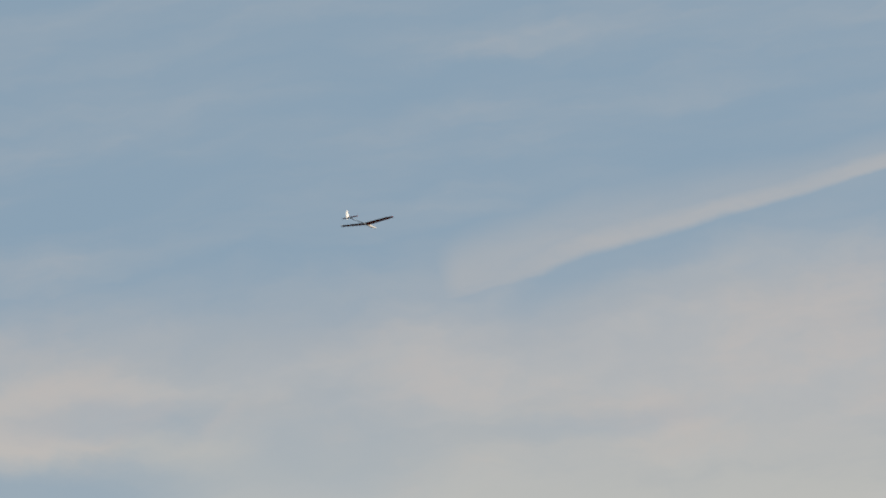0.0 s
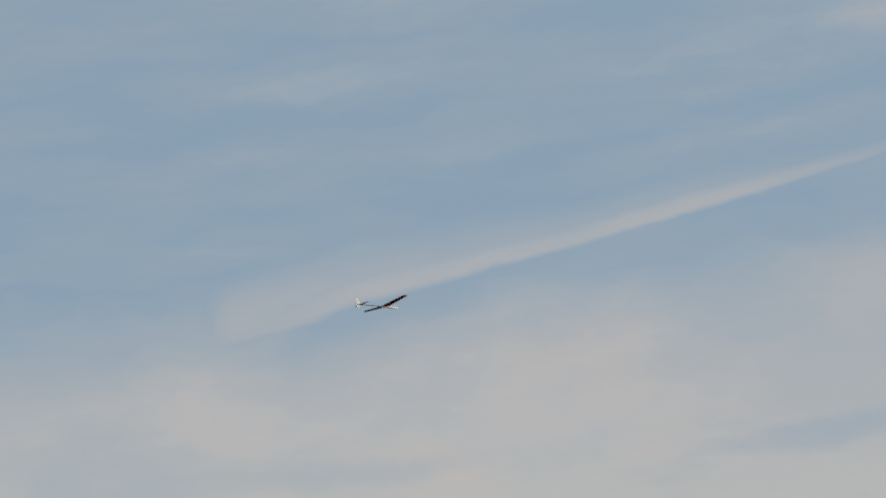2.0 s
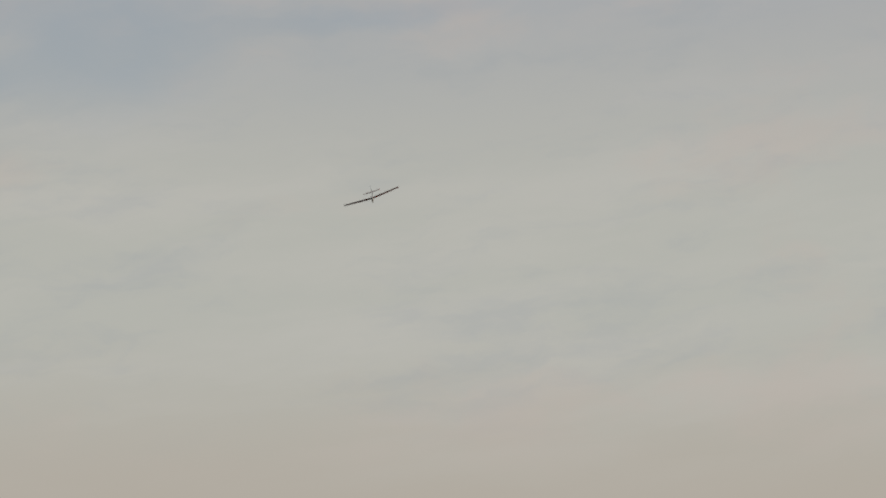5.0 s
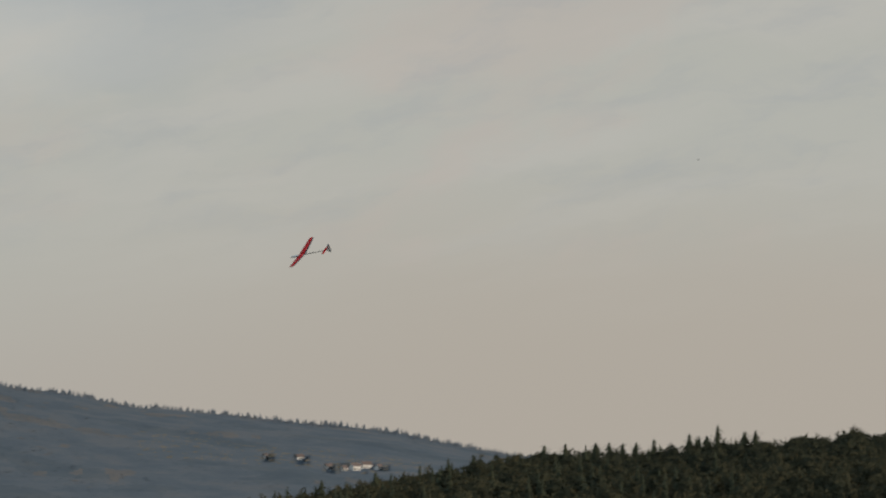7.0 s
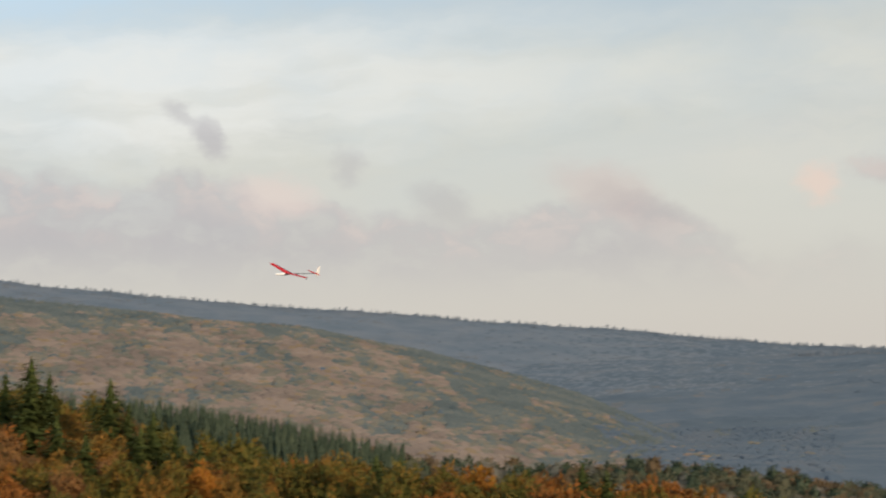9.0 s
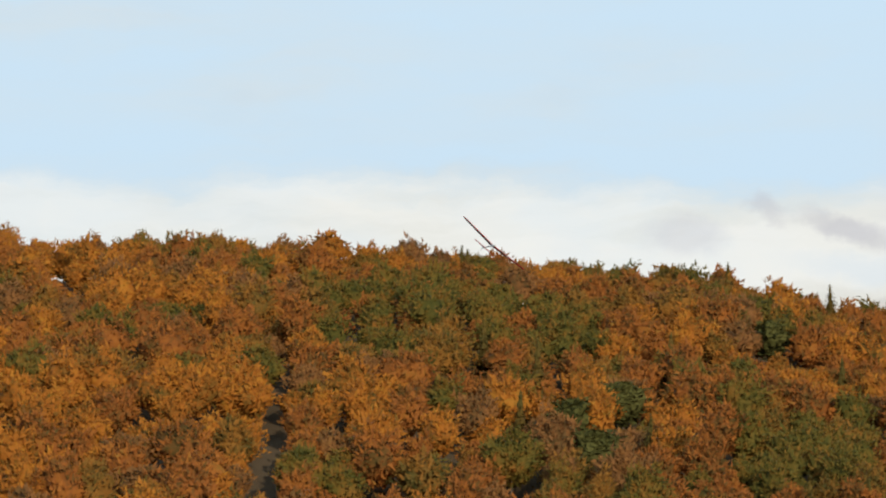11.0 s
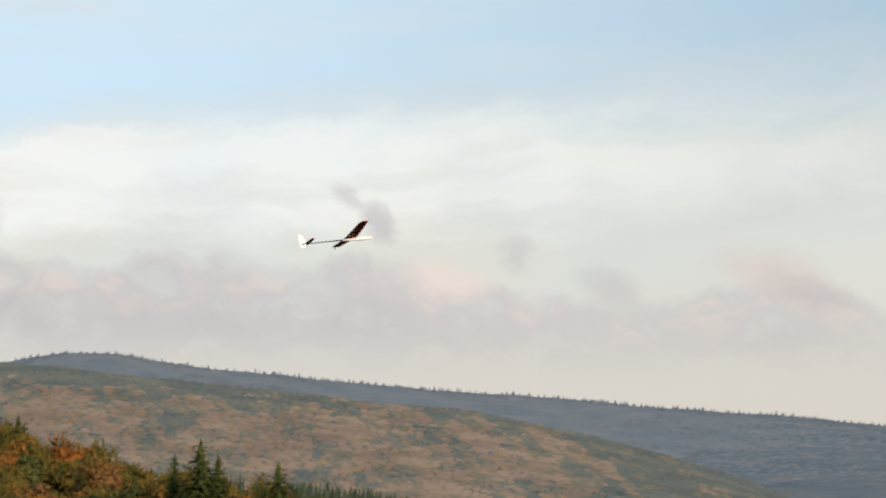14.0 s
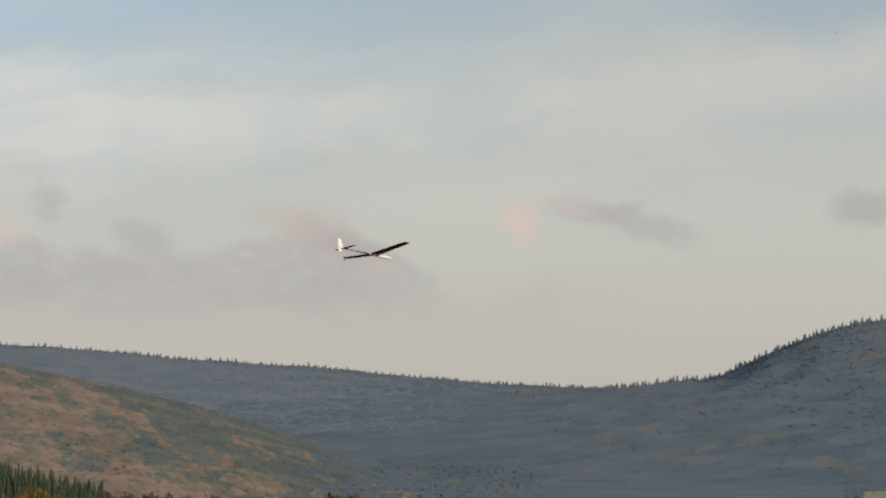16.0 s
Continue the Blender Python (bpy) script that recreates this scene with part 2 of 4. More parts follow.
# ---- materials ----
def surface(name, tones, rough=0.7, scale=1.0, by="noise", bump=0.0, metal=0.0, gloss=0.5, wide=0.15, through_light=0.0, mottle=0.4, fluff=0.0):
    """A principled material whose colour wanders between the tones. by: noise, object or island picks the tone."""
    mat = bpy.data.materials.new(name)
    g = Graph(nodes_of(mat))
    co = g.put("ShaderNodeTexCoord").outputs["Object"]
    fine = g.noise(co, scale, 5, 0.6)
    if by == "object":
        pick = g.put("ShaderNodeObjectInfo").outputs["Random"]
    elif by == "island":
        geo = g.put("ShaderNodeNewGeometry")
        fine = g.noise(geo.outputs["Position"], scale, 5, 0.6)
        drift = g.ramp(g.noise(geo.outputs["Position"], scale * wide, 2, 0.5), 0.32, 0.68)
        pick = g.m("ADD", g.m("MULTIPLY", geo.outputs["Random Per Island"], 0.5), g.m("MULTIPLY", drift, 0.5))
    else:
        pick = g.ramp(g.noise(co, scale * wide, 3, 0.5), 0.3, 0.7)
    pick = g.m("ADD", g.m("MULTIPLY", pick, 0.8), g.m("MULTIPLY", g.m("SUBTRACT", fine, 0.5 - 0.08 / mottle), mottle))
    node = g.put("ShaderNodeValToRGB", (pick,))
    els = node.color_ramp.elements
    while len(els) < len(tones):
        els.new(0.5)
    for i, tone in enumerate(tones):
        els[i].position = i / max(1, len(tones) - 1)
        els[i].color = (*tone, 1)
    colour = node.outputs[0]
    bsdf = g.put("ShaderNodeBsdfPrincipled", {"Base Color": colour, "Roughness": rough, "Metallic": metal, "Specular IOR Level": gloss})
    if bump:
        b = g.put("ShaderNodeBump", {"Height": fine, "Strength": bump, "Distance": 0.05})
        g.tree.links.new(b.outputs[0], bsdf.inputs["Normal"])
    if fluff:  # leaves face all ways: the shade of a crown is softer than that of its hull
        own = g.put("ShaderNodeNewGeometry").outputs["Normal"]
        up = g.put("ShaderNodeVectorMath", {0: own, 1: (1 - fluff, 1 - fluff, 1 - fluff), 2: (0.05 * fluff, -0.35 * fluff, 0.9 * fluff)}, operation="MULTIPLY_ADD")
        soft_way = g.put("ShaderNodeVectorMath", (up.outputs[0],), operation="NORMALIZE").outputs[0]
        g.tree.links.new(soft_way, bsdf.inputs["Normal"])
    last = bsdf.outputs[0]
    if through_light:
        tr = g.put("ShaderNodeBsdfTranslucent", {"Color": colour})
        last = g.put("ShaderNodeMixShader", (through_light, bsdf.outputs[0], tr.outputs[0])).outputs[0]
    out = g.put("ShaderNodeOutputMaterial")
    g.tree.links.new(last, out.inputs[0])
    return mat


LEAF = {
    "rust": surface("rust_leaves", [(0.062, 0.055, 0.015), (0.150, 0.074, 0.018), (0.262, 0.092, 0.020), (0.315, 0.122, 0.022), (0.255, 0.142, 0.028)], 0.75, 0.9, "island", gloss=0.15, through_light=0.3, mottle=0.9, fluff=0.35, wide=0.28),
    "orange": surface("orange_leaves", [(0.080, 0.068, 0.014), (0.200, 0.095, 0.016), (0.345, 0.125, 0.018), (0.405, 0.175, 0.022), (0.300, 0.178, 0.030)], 0.75, 0.9, "island", gloss=0.15, through_light=0.3, mottle=0.9, fluff=0.35, wide=0.28),
    "ochre": surface("ochre_leaves", [(0.052, 0.056, 0.014), (0.118, 0.084, 0.018), (0.205, 0.104, 0.020), (0.285, 0.128, 0.022), (0.205, 0.128, 0.028)], 0.75, 0.9, "island", gloss=0.15, through_light=0.3, mottle=0.9, fluff=0.35, wide=0.28),
    "olive": surface("olive_leaves", [(0.044, 0.051, 0.012), (0.080, 0.078, 0.015), (0.130, 0.099, 0.018), (0.195, 0.107, 0.019), (0.275, 0.108, 0.019)], 0.75, 0.9, "island", gloss=0.15, through_light=0.3, mottle=0.9, fluff=0.35, wide=0.28),
    "brown": surface("brown_leaves", [(0.066, 0.052, 0.020), (0.140, 0.078, 0.026), (0.215, 0.098, 0.032), (0.250, 0.120, 0.036), (0.190, 0.122, 0.036)], 0.75, 0.9, "island", gloss=0.15, through_light=0.3, mottle=0.9, fluff=0.35, wide=0.28),
}
NEEDLE = surface("spruce_needles", [(0.033, 0.043, 0.013), (0.059, 0.070, 0.019), (0.093, 0.100, 0.029)], 0.8, 1.2, "island", gloss=0.04)
PINE = surface("pine_needles", [(0.040, 0.044, 0.014), (0.062, 0.066, 0.020), (0.085, 0.086, 0.028)], 0.8, 1.2, "island", gloss=0.04)
BELT = surface("plantation_needles", [(0.042, 0.056, 0.036), (0.056, 0.071, 0.044), (0.074, 0.088, 0.052)], 0.8, 1.0, "island", gloss=0.04)
BARK = surface("grey_brown_bark", [(0.06, 0.045, 0.03), (0.13, 0.10, 0.075)], 0.9, 6.0, bump=0.5)
BIRCH = surface("pale_bark", [(0.30, 0.26, 0.21), (0.45, 0.41, 0.35)], 0.85, 4.0, bump=0.3)
def hazed_wood(name, tones, fluff=0.93, light=0.3):
    """Woods a mile or more off, autumn haze painted into their colours."""
    return surface(name, tones, 0.9, 0.16, "noise", gloss=0.03, through_light=light, mottle=1.1, wide=0.16, fluff=fluff)


FAR_BEECH = hazed_wood("far_beech_woods", [(0.221, 0.172, 0.140), (0.296, 0.224, 0.179), (0.367, 0.277, 0.217)])
FAR_GREEN = hazed_wood("hazed_spruce_woods", [(0.123, 0.143, 0.139), (0.157, 0.175, 0.164), (0.202, 0.207, 0.179)])
# blue-grey tones: haze and hillside shade painted into the woods' colour
FAR_BLUE_HAZE = hazed_wood("hazed_mixed_woods", [(0.123, 0.155, 0.189), (0.145, 0.175, 0.206), (0.172, 0.191, 0.211)], 0.97)
FAR_HAZE = hazed_wood("hazed_ridge_woods", [(0.164, 0.198, 0.232), (0.190, 0.218, 0.250), (0.218, 0.236, 0.259)], 0.97)
# same painted haze, about a tenth darker for shaded stands
FAR_DEEP = hazed_wood("hazed_shaded_spruce_woods", [(0.109, 0.141, 0.172), (0.128, 0.158, 0.187), (0.147, 0.171, 0.192)], 0.97)
FAR_RUSSET = hazed_wood("hazed_russet_woods", [(0.146, 0.158, 0.168), (0.176, 0.179, 0.182), (0.208, 0.200, 0.192)], 0.97)
FAR_TAN = hazed_wood("far_ochre_woods", [(0.255, 0.185, 0.120), (0.300, 0.218, 0.138), (0.34, 0.25, 0.16)])
FAR_MIXED = hazed_wood("far_thinned_woods", [(0.175, 0.164, 0.130), (0.220, 0.199, 0.153), (0.271, 0.232, 0.175)])
FAR_OLIVE = hazed_wood("far_hedgerow_trees", [(0.256, 0.246, 0.190), (0.339, 0.305, 0.221), (0.441, 0.380, 0.265)], 0.95)
# leaf tones darkened to paint in the shade over this wood
SHADE_WOOD = surface("shade_toned_mixed_woods", [(0.034, 0.038, 0.027), (0.050, 0.053, 0.033), (0.073, 0.068, 0.039), (0.088, 0.071, 0.039)], 0.85, 0.06, "island", gloss=0.06, through_light=0.2, fluff=0.5)
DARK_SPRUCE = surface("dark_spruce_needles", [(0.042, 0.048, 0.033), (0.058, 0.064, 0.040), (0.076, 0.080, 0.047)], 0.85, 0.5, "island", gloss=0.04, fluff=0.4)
GROUND = surface("meadow_and_leaf_litter", [(0.040, 0.030, 0.018), (0.062, 0.046, 0.027), (0.088, 0.066, 0.040)], 0.95, 0.05, bump=0.3, gloss=0.1)
FIELD = surface("green_winter_crop", [(0.10, 0.135, 0.052), (0.135, 0.17, 0.066), (0.165, 0.195, 0.08)], 0.9, 0.02, gloss=0.1)


# ---- the land ----
def profile(pairs):
    a, v = zip(*pairs)
    return lambda az: np.interp(az, a, v)


SKY_A = profile([(-60, 6.0), (-26, 5.75), (-21.3, 5.55), (-17.5, 5.38), (-16.2, 5.0), (-13.9, 4.6), (-12.6, 4.1), (-11.4, 3.58), (-10, 3.2), (-8, 2.92), (-6.6, 2.36),
                 (-4.5, 1.7), (-2.6, 1.15), (0.2, 0.52), (1.5, -0.12), (3, -0.35), (5, -0.6), (9, -0.85), (12, -1.0), (14, -1.25), (16, -1.6), (20, -2.1), (40, -2.6)])
CREST_A = profile([(-60, 560), (-12, 560), (-5, 490), (1, 430), (6, 400), (16, 385), (40, 380)])
SKY_B = profile([(29, -1.6), (32.5, -0.55), (34.2, 0.0), (35.5, 0.3), (37, 0.64), (38.5, 0.88), (40, 1.1), (41.5, 1.26), (43, 1.3), (45, 1.49), (48, 1.69), (50.4, 1.85), (52, 1.93), (60, 2.05), (110, 2.0)])
SKY_C = profile([(-60, 2.6), (-7, 3.0), (-5.7, 3.14), (-5.2, 3.3), (-4.5, 3.46), (-3.4, 3.5), (-2.5, 3.38), (-1.2, 3.22), (0.2, 3.1), (3.6, 2.83), (7, 2.62), (10.4, 2.38), (14, 2.07), (16.3, 2.0), (19, 1.8), (26, 0.4), (60, -1.0)])
SKY_D = profile([(-60, 3.4), (-8.4, 3.33), (-6.2, 3.31), (-5.4, 3.26), (-4.4, 3.2), (-2.1, 2.95), (1, 2.72), (4, 2.42), (7, 1.85), (9.8, 1.05), (11.9, 0.15), (14, -0.8), (60, -1.3)])
SKY_R = profile([(-8, -0.6), (-2, 0.4), (4, 1.2), (8, 1.66), (12, 1.86), (14, 1.9), (16.2, 1.98), (18.6, 2.22), (19.5, 2.66), (20.7, 3.16), (21.7, 3.4), (23.1, 3.53), (24.9, 3.61), (26.5, 3.48), (28.3, 3.27), (29.9, 2.8),
                 (30.8, 2.54), (32, 2.41), (33.1, 2.19), (34.8, 2.04), (36.5, 1.85), (38.2, 1.66), (39.4, 1.43), (40.9, 1.15), (44, 0.8), (110, 0.6)])
SKY_E = profile([(-20, 1.3), (0, 0.95), (1.4, 0.88), (2.5, 0.78), (3.7, 0.57), (4.8, 0.36), (6, 0.12), (8.9, -0.12), (11.3, -0.12), (13.6, -0.33), (16, -0.58), (20, -0.72), (24, -0.86), (40, -1.2)])


def smooth(x):
    x = np.clip(x, 0, 1)
    return x * x * (3 - 2 * x)


def wave(x, y, size):
    return np.sin(x / size + 1.3 * np.sin(y / size * 0.7)) * np.cos(y / size * 1.1 + 0.8 * np.sin(x / size * 0.6))


def land(x, y):
    """Height of the ground."""
    x, y = np.asarray(x, float), np.asarray(y, float)
    r = np.hypot(x, y)
    az = np.degrees(np.arctan2(x, y))
    z = -30 * smooth((r - 6) / 240) + 25 * smooth((r - 850) / 900)
    for skyline, crest, foot, tall, behind in ((SKY_A, CREST_A(az), 250, 8.8, 260), (SKY_E, 960.0, 760, 17, 150), (SKY_B, 760.0, 420, 10.8, 700),
                                               (SKY_D, 2000.0, 1050, 9, 500), (SKY_C, 3000.0, 2150, 8, 900), (SKY_R, 2650.0, 1650, 10, 900)):
        s = np.where(r < crest, smooth((r - foot) / (crest - foot)) * 0.45 + 0.55 * np.clip((r - foot) / (crest - foot), 0, 1), 1 - smooth((r - crest) / behind))
        # the foot of a far hill is rounder than its skyline
        near_line = skyline(az) if foot < 1000 else sum(skyline(az + k) for k in np.linspace(-4.5, 4.5, 19)) / 19
        top_line = sum(skyline(az + k) for k in (-0.35, -0.18, 0, 0.18, 0.35)) / 5
        line = near_line + (top_line - near_line) * np.where(r < crest, smooth((s - 0.6) / 0.4), 1.0)
        up = EYE[2] + crest * np.tan(np.radians(line)) - tall
        z = np.maximum(z, -32 + (up + 32) * s)
    rough = np.clip((r - 200) / 400, 0, 1)
    return z + rough * (1.2 * wave(x, y, 37) + 0.8 * wave(y, x, 17))


def mesh_from(name, verts, faces, mats, index=None, flat=True):
    """One mesh from arrays: verts (n, 3), faces (m, k) all with k corners."""
    me = bpy.data.meshes.new(name)
    m, k = faces.shape
    me.vertices.add(len(verts))
    me.vertices.foreach_set("co", np.ascontiguousarray(verts, np.float32).ravel())
    me.loops.add(m * k)
    me.loops.foreach_set("vertex_index", np.ascontiguousarray(faces, np.int32).ravel())
    me.polygons.add(m)
    me.polygons.foreach_set("loop_start", np.arange(0, m * k, k, dtype=np.int32))
    me.polygons.foreach_set("loop_total", np.full(m, k, np.int32))
    for mat in mats:
        me.materials.append(mat)
    if index is not None:
        me.polygons.foreach_set("material_index", np.ascontiguousarray(index, np.int32))
    me.polygons.foreach_set("use_smooth", np.full(m, not flat))
    me.update(calc_edges=True)
    me.validate()
    return me


def make_ground():
    az = np.concatenate([np.arange(-180, -40, 4.0), np.arange(-40, 66, 0.3), np.arange(66, 180, 4.0)])
    r = np.concatenate([[0.0, 0.7], np.linspace(2, 240, 24), np.linspace(255, 1000, 60), np.linspace(1020, 3100, 80), np.linspace(3150, 4900, 24)])
    A, R = np.meshgrid(np.radians(az), r)
    X, Y = R * np.sin(A), R * np.cos(A) - 3.0 * (R < 50) * (1 - R / 50)
    Z = land(X, Y)
    n, k = len(az), len(r)
    verts = np.stack([X, Y, Z], -1).reshape(-1, 3)
    i, j = np.meshgrid(np.arange(n), np.arange(k - 1))
    i2 = (i + 1) % n
    quads = np.stack([j * n + i, j * n + i2, (j + 1) * n + i2, (j + 1) * n + i], -1).reshape(-1, 4)[:, ::-1]
    me = mesh_from("ground", verts, quads, [GROUND], flat=False)
    tagged(new("ground", me), "rolling meadow and wooded hills falling to a valley", "ground", kind="structure")


make_ground()


def make_field(name, a0, a1, r0, r1, label):
    az, r = np.linspace(a0, a1, 40), np.linspace(0, 1, 16)
    A, S = np.meshgrid(az, r)
    R = r0(A) + (r1(A) - r0(A)) * S
    X, Y = R * np.sin(np.radians(A)), R * np.cos(np.radians(A))
    Z = land(X, Y) + 1.2
    i, j = np.meshgrid(np.arange(39), np.arange(15))
    q = np.stack([j * 40 + i, j * 40 + i + 1, (j + 1) * 40 + i + 1, (j + 1) * 40 + i], -1).reshape(-1, 4)[:, ::-1]
    tagged(new(name, mesh_from(name, np.stack([X, Y, Z], -1).reshape(-1, 3), q, [FIELD], flat=False)), label, "field", kind="structure")


FIELD_NEAR, FIELD_FAR = profile([(21.6, 1340), (24, 1290), (33, 1290)]), profile([(21.6, 1345), (22.4, 1415), (23.4, 1490), (25.8, 1570), (33, 1580)])
make_field("field", 21.6, 33.0, FIELD_NEAR, FIELD_FAR, "bright green crop field below the round wooded hill")


# ---- trees ----
def ico(sub):
    bm = bmesh.new()
    bmesh.ops.create_icosphere(bm, subdivisions=sub, radius=1)
    v = np.array([p.co[:] for p in bm.verts])
    f = np.array([[q.index for q in p.verts] for p in bm.faces])
    bm.free()
    return v, f


ICO2, ICO3 = ico(2), ico(3)


def join(parts):
    vs, fs, n = [], [], 0
    for v, f in parts:
        vs.append(v)
        fs.append(f + n)
        n += len(v)
    return np.concatenate(vs), np.concatenate(fs)


def crown_shape(rng, height, width, body, cards, size, trunk=0.2):
    """A broad crown: one uneven, lobed body under many small leaf sprays. Triangles."""
    lobes = rng.normal(size=(26, 3))
    lobes[:, 2] = np.abs(lobes[:, 2]) * 0.8 - 0.25
    lobes /= np.linalg.norm(lobes, axis=1)[:, None]
    swell = rng.uniform(0.1, 0.58, 26)
    mid = np.array([0, 0, height * (trunk + (1 - trunk) * 0.5)])
    axes = np.array([width / 2 * rng.uniform(0.9, 1.1), width / 2 * rng.uniform(0.9, 1.1), height * (1 - trunk) * 0.5])

    def out(d):
        near = np.exp((d @ lobes.T - 1) / 0.04)
        return 0.6 + np.max(near * swell, axis=1)

    v, f = body
    skin = v * (out(v) * 0.88 * rng.uniform(0.84, 1.06, len(v)))[:, None] * axes + mid
    d = rng.normal(size=(cards, 3))
    d[:, 2] += 0.3
    d /= np.linalg.norm(d, axis=1)[:, None]
    p = d * (out(d) * rng.uniform(0.84, 1.1, cards))[:, None] * axes + mid
    n = d / axes
    n = n / np.linalg.norm(n, axis=1)[:, None] + rng.normal(scale=0.45, size=(cards, 3))
    n /= np.linalg.norm(n, axis=1)[:, None]
    t = d * 0.7 + np.array([0, 0, 0.35]) + rng.normal(scale=0.55, size=(cards, 3))
    t /= np.linalg.norm(t, axis=1)[:, None]
    b = np.cross(n, t)
    b /= np.linalg.norm(b, axis=1)[:, None]
    s = size * rng.uniform(0.55, 1.45, cards)[:, None]
    q = np.stack([p - t * s * 0.9 - b * s * 0.5, p - t * s * 0.7 + b * s * 0.55 + n * s * 0.2, p + t * s * rng.uniform(0.9, 1.7, (cards, 1))], 1).reshape(-1, 3)
    return join([(skin, f), (q, np.arange(cards * 3).reshape(-1, 3))])


def spruce_shape(rng, height, width, tiers, cards, size):
    """A spire: ragged inner skirts under drooping needle sprays. Triangles."""
    v, f = cone_shape(rng, height, width * 0.6, tiers, 8)
    h = 1 - np.sqrt(rng.uniform(0, 1, cards))
    h = 0.06 + 0.93 * h
    q = rng.uniform(0, 2 * math.pi, cards)
    # boughs of their own length, in loose whorls
    a, b = rng.uniform(0, 6.28, 2)
    bough = 0.9 + 0.16 * np.sin(q * 3 + h * 23 + a) * np.sin(q * 2 - h * 31 + b) + 0.12 * np.sin(h * 41 + 2 * np.sin(q + a)) + 0.08 * np.sin(h * 13 + q + b)
    reach = width / 2 * (1 - h) ** 0.62 * bough * rng.uniform(0.55, 1.1, cards) + 0.1
    d = np.stack([np.cos(q), np.sin(q), np.zeros(cards)], 1)
    e = np.stack([-np.sin(q), np.cos(q), np.zeros(cards)], 1)
    z = np.array([0, 0, 1.0])
    s = (size * rng.uniform(0.6, 1.4, cards) * (1 - 0.55 * h))[:, None]
    p = d * reach[:, None] + z * (h * height)[:, None]
    droop = rng.uniform(0.1, 0.9, (cards, 1))
    tri = np.stack([p + d * s - z * s * droop, p - d * s * 0.7 + e * s * 0.75 + z * s * 0.2, p - d * s * 0.7 - e * s * 0.75 + z * s * 0.3], 1).reshape(-1, 3)
    return join([(v, f), (tri, np.arange(cards * 3).reshape(-1, 3))])


def cone_shape(rng, height, width, tiers, sides):
    """A cheap far conifer: ragged stacked skirts."""
    parts = []
    for k in range(tiers):
        s = k / tiers
        z0, z1 = height * (0.08 + 0.92 * s), height * min(1.0, 0.08 + 0.92 * (s + 1.6 / tiers))
        rad = width / 2 * (1 - s) ** 0.9 * rng.uniform(0.75, 1.2, sides)
        a = np.arange(sides) * 2 * math.pi / sides + rng.uniform(0, 1)
        ring = np.stack([np.cos(a) * rad, np.sin(a) * rad, z0 + rng.uniform(-0.03, 0.03, sides) * height], 1)
        parts.append((np.concatenate([ring, [[0, 0, z1]]]), np.array([[i, (i + 1) % sides, sides] for i in range(sides)])))
    return join(parts)


def dome_shape(rng, width, low, high, sides=6):
    """The rounded top of a crown in a closed canopy."""
    a = np.arange(sides) * 2 * math.pi / sides
    rings = []
    for rad, z in ((0.5, low), (0.36, low + 0.68 * (high - low))):
        k = width * rad * rng.uniform(0.8, 1.2, sides)
        rings.append(np.stack([np.cos(a) * k, np.sin(a) * k, z + rng.uniform(-0.1, 0.1, sides) * (high - low)], 1))
    v = np.concatenate(rings + [[[rng.uniform(-0.06, 0.06) * width, 0, high]]])
    f = []
    for i in range(sides):
        j = (i + 1) % sides
        f += [[i, j, sides + j], [i, sides + j, sides + i], [sides + i, sides + j, 2 * sides]]
    return v, np.array(f)


def tip_shape(rng, width, low, high, sides=5):
    """A conifer's tip over a closed canopy."""
    a = np.arange(sides) * 2 * math.pi / sides
    k = width / 2 * rng.uniform(0.8, 1.2, sides)
    ring = np.stack([np.cos(a) * k, np.sin(a) * k, low + rng.uniform(-0.4, 0.4, sides)], 1)
    return np.concatenate([ring, [[0, 0, high]]]), np.array([[i, (i + 1) % sides, sides] for i in range(sides)])


def stem_shape(height, r0, limbs, rng, spread):
    """A tapered trunk with limbs; quads."""
    vs, fs, n = [], [], 0
    ways = [(np.zeros(3), np.array([rng.uniform(-.3, .3), rng.uniform(-.3, .3), height * 0.8]), r0, r0 * 0.25)]
    for k in range(limbs):
        q = k * 2.4
        z = height * (0.28 + 0.4 * k / max(1, limbs))
        ways.append((np.array([0, 0, z]), np.array([math.cos(q) * spread, math.sin(q) * spread, z + height * 0.25]), r0 * 0.42, r0 * 0.1))
    for a, b, ra, rb in ways:
        d = (b - a) / np.linalg.norm(b - a)
        t = np.cross(d, [0.3, 1, 0.2])
        t /= np.linalg.norm(t)
        u = np.cross(d, t)
        for c, rr in ((a, ra), ((a + b) / 2 + t * rr_bend(rng, height), (ra + rb) / 2), (b, rb)):
            vs += [c + rr * (t * math.cos(k * math.pi / 3) + u * math.sin(k * math.pi / 3)) for k in range(6)]
        for ring in range(2):
            for k in range(6):
                i, j = n + ring * 6 + k, n + ring * 6 + (k + 1) % 6
                fs.append([i, j, j + 6, i + 6])
        n += 18
    return np.array(vs), np.array(fs)


def rr_bend(rng, height):
    return rng.uniform(-0.012, 0.012) * height


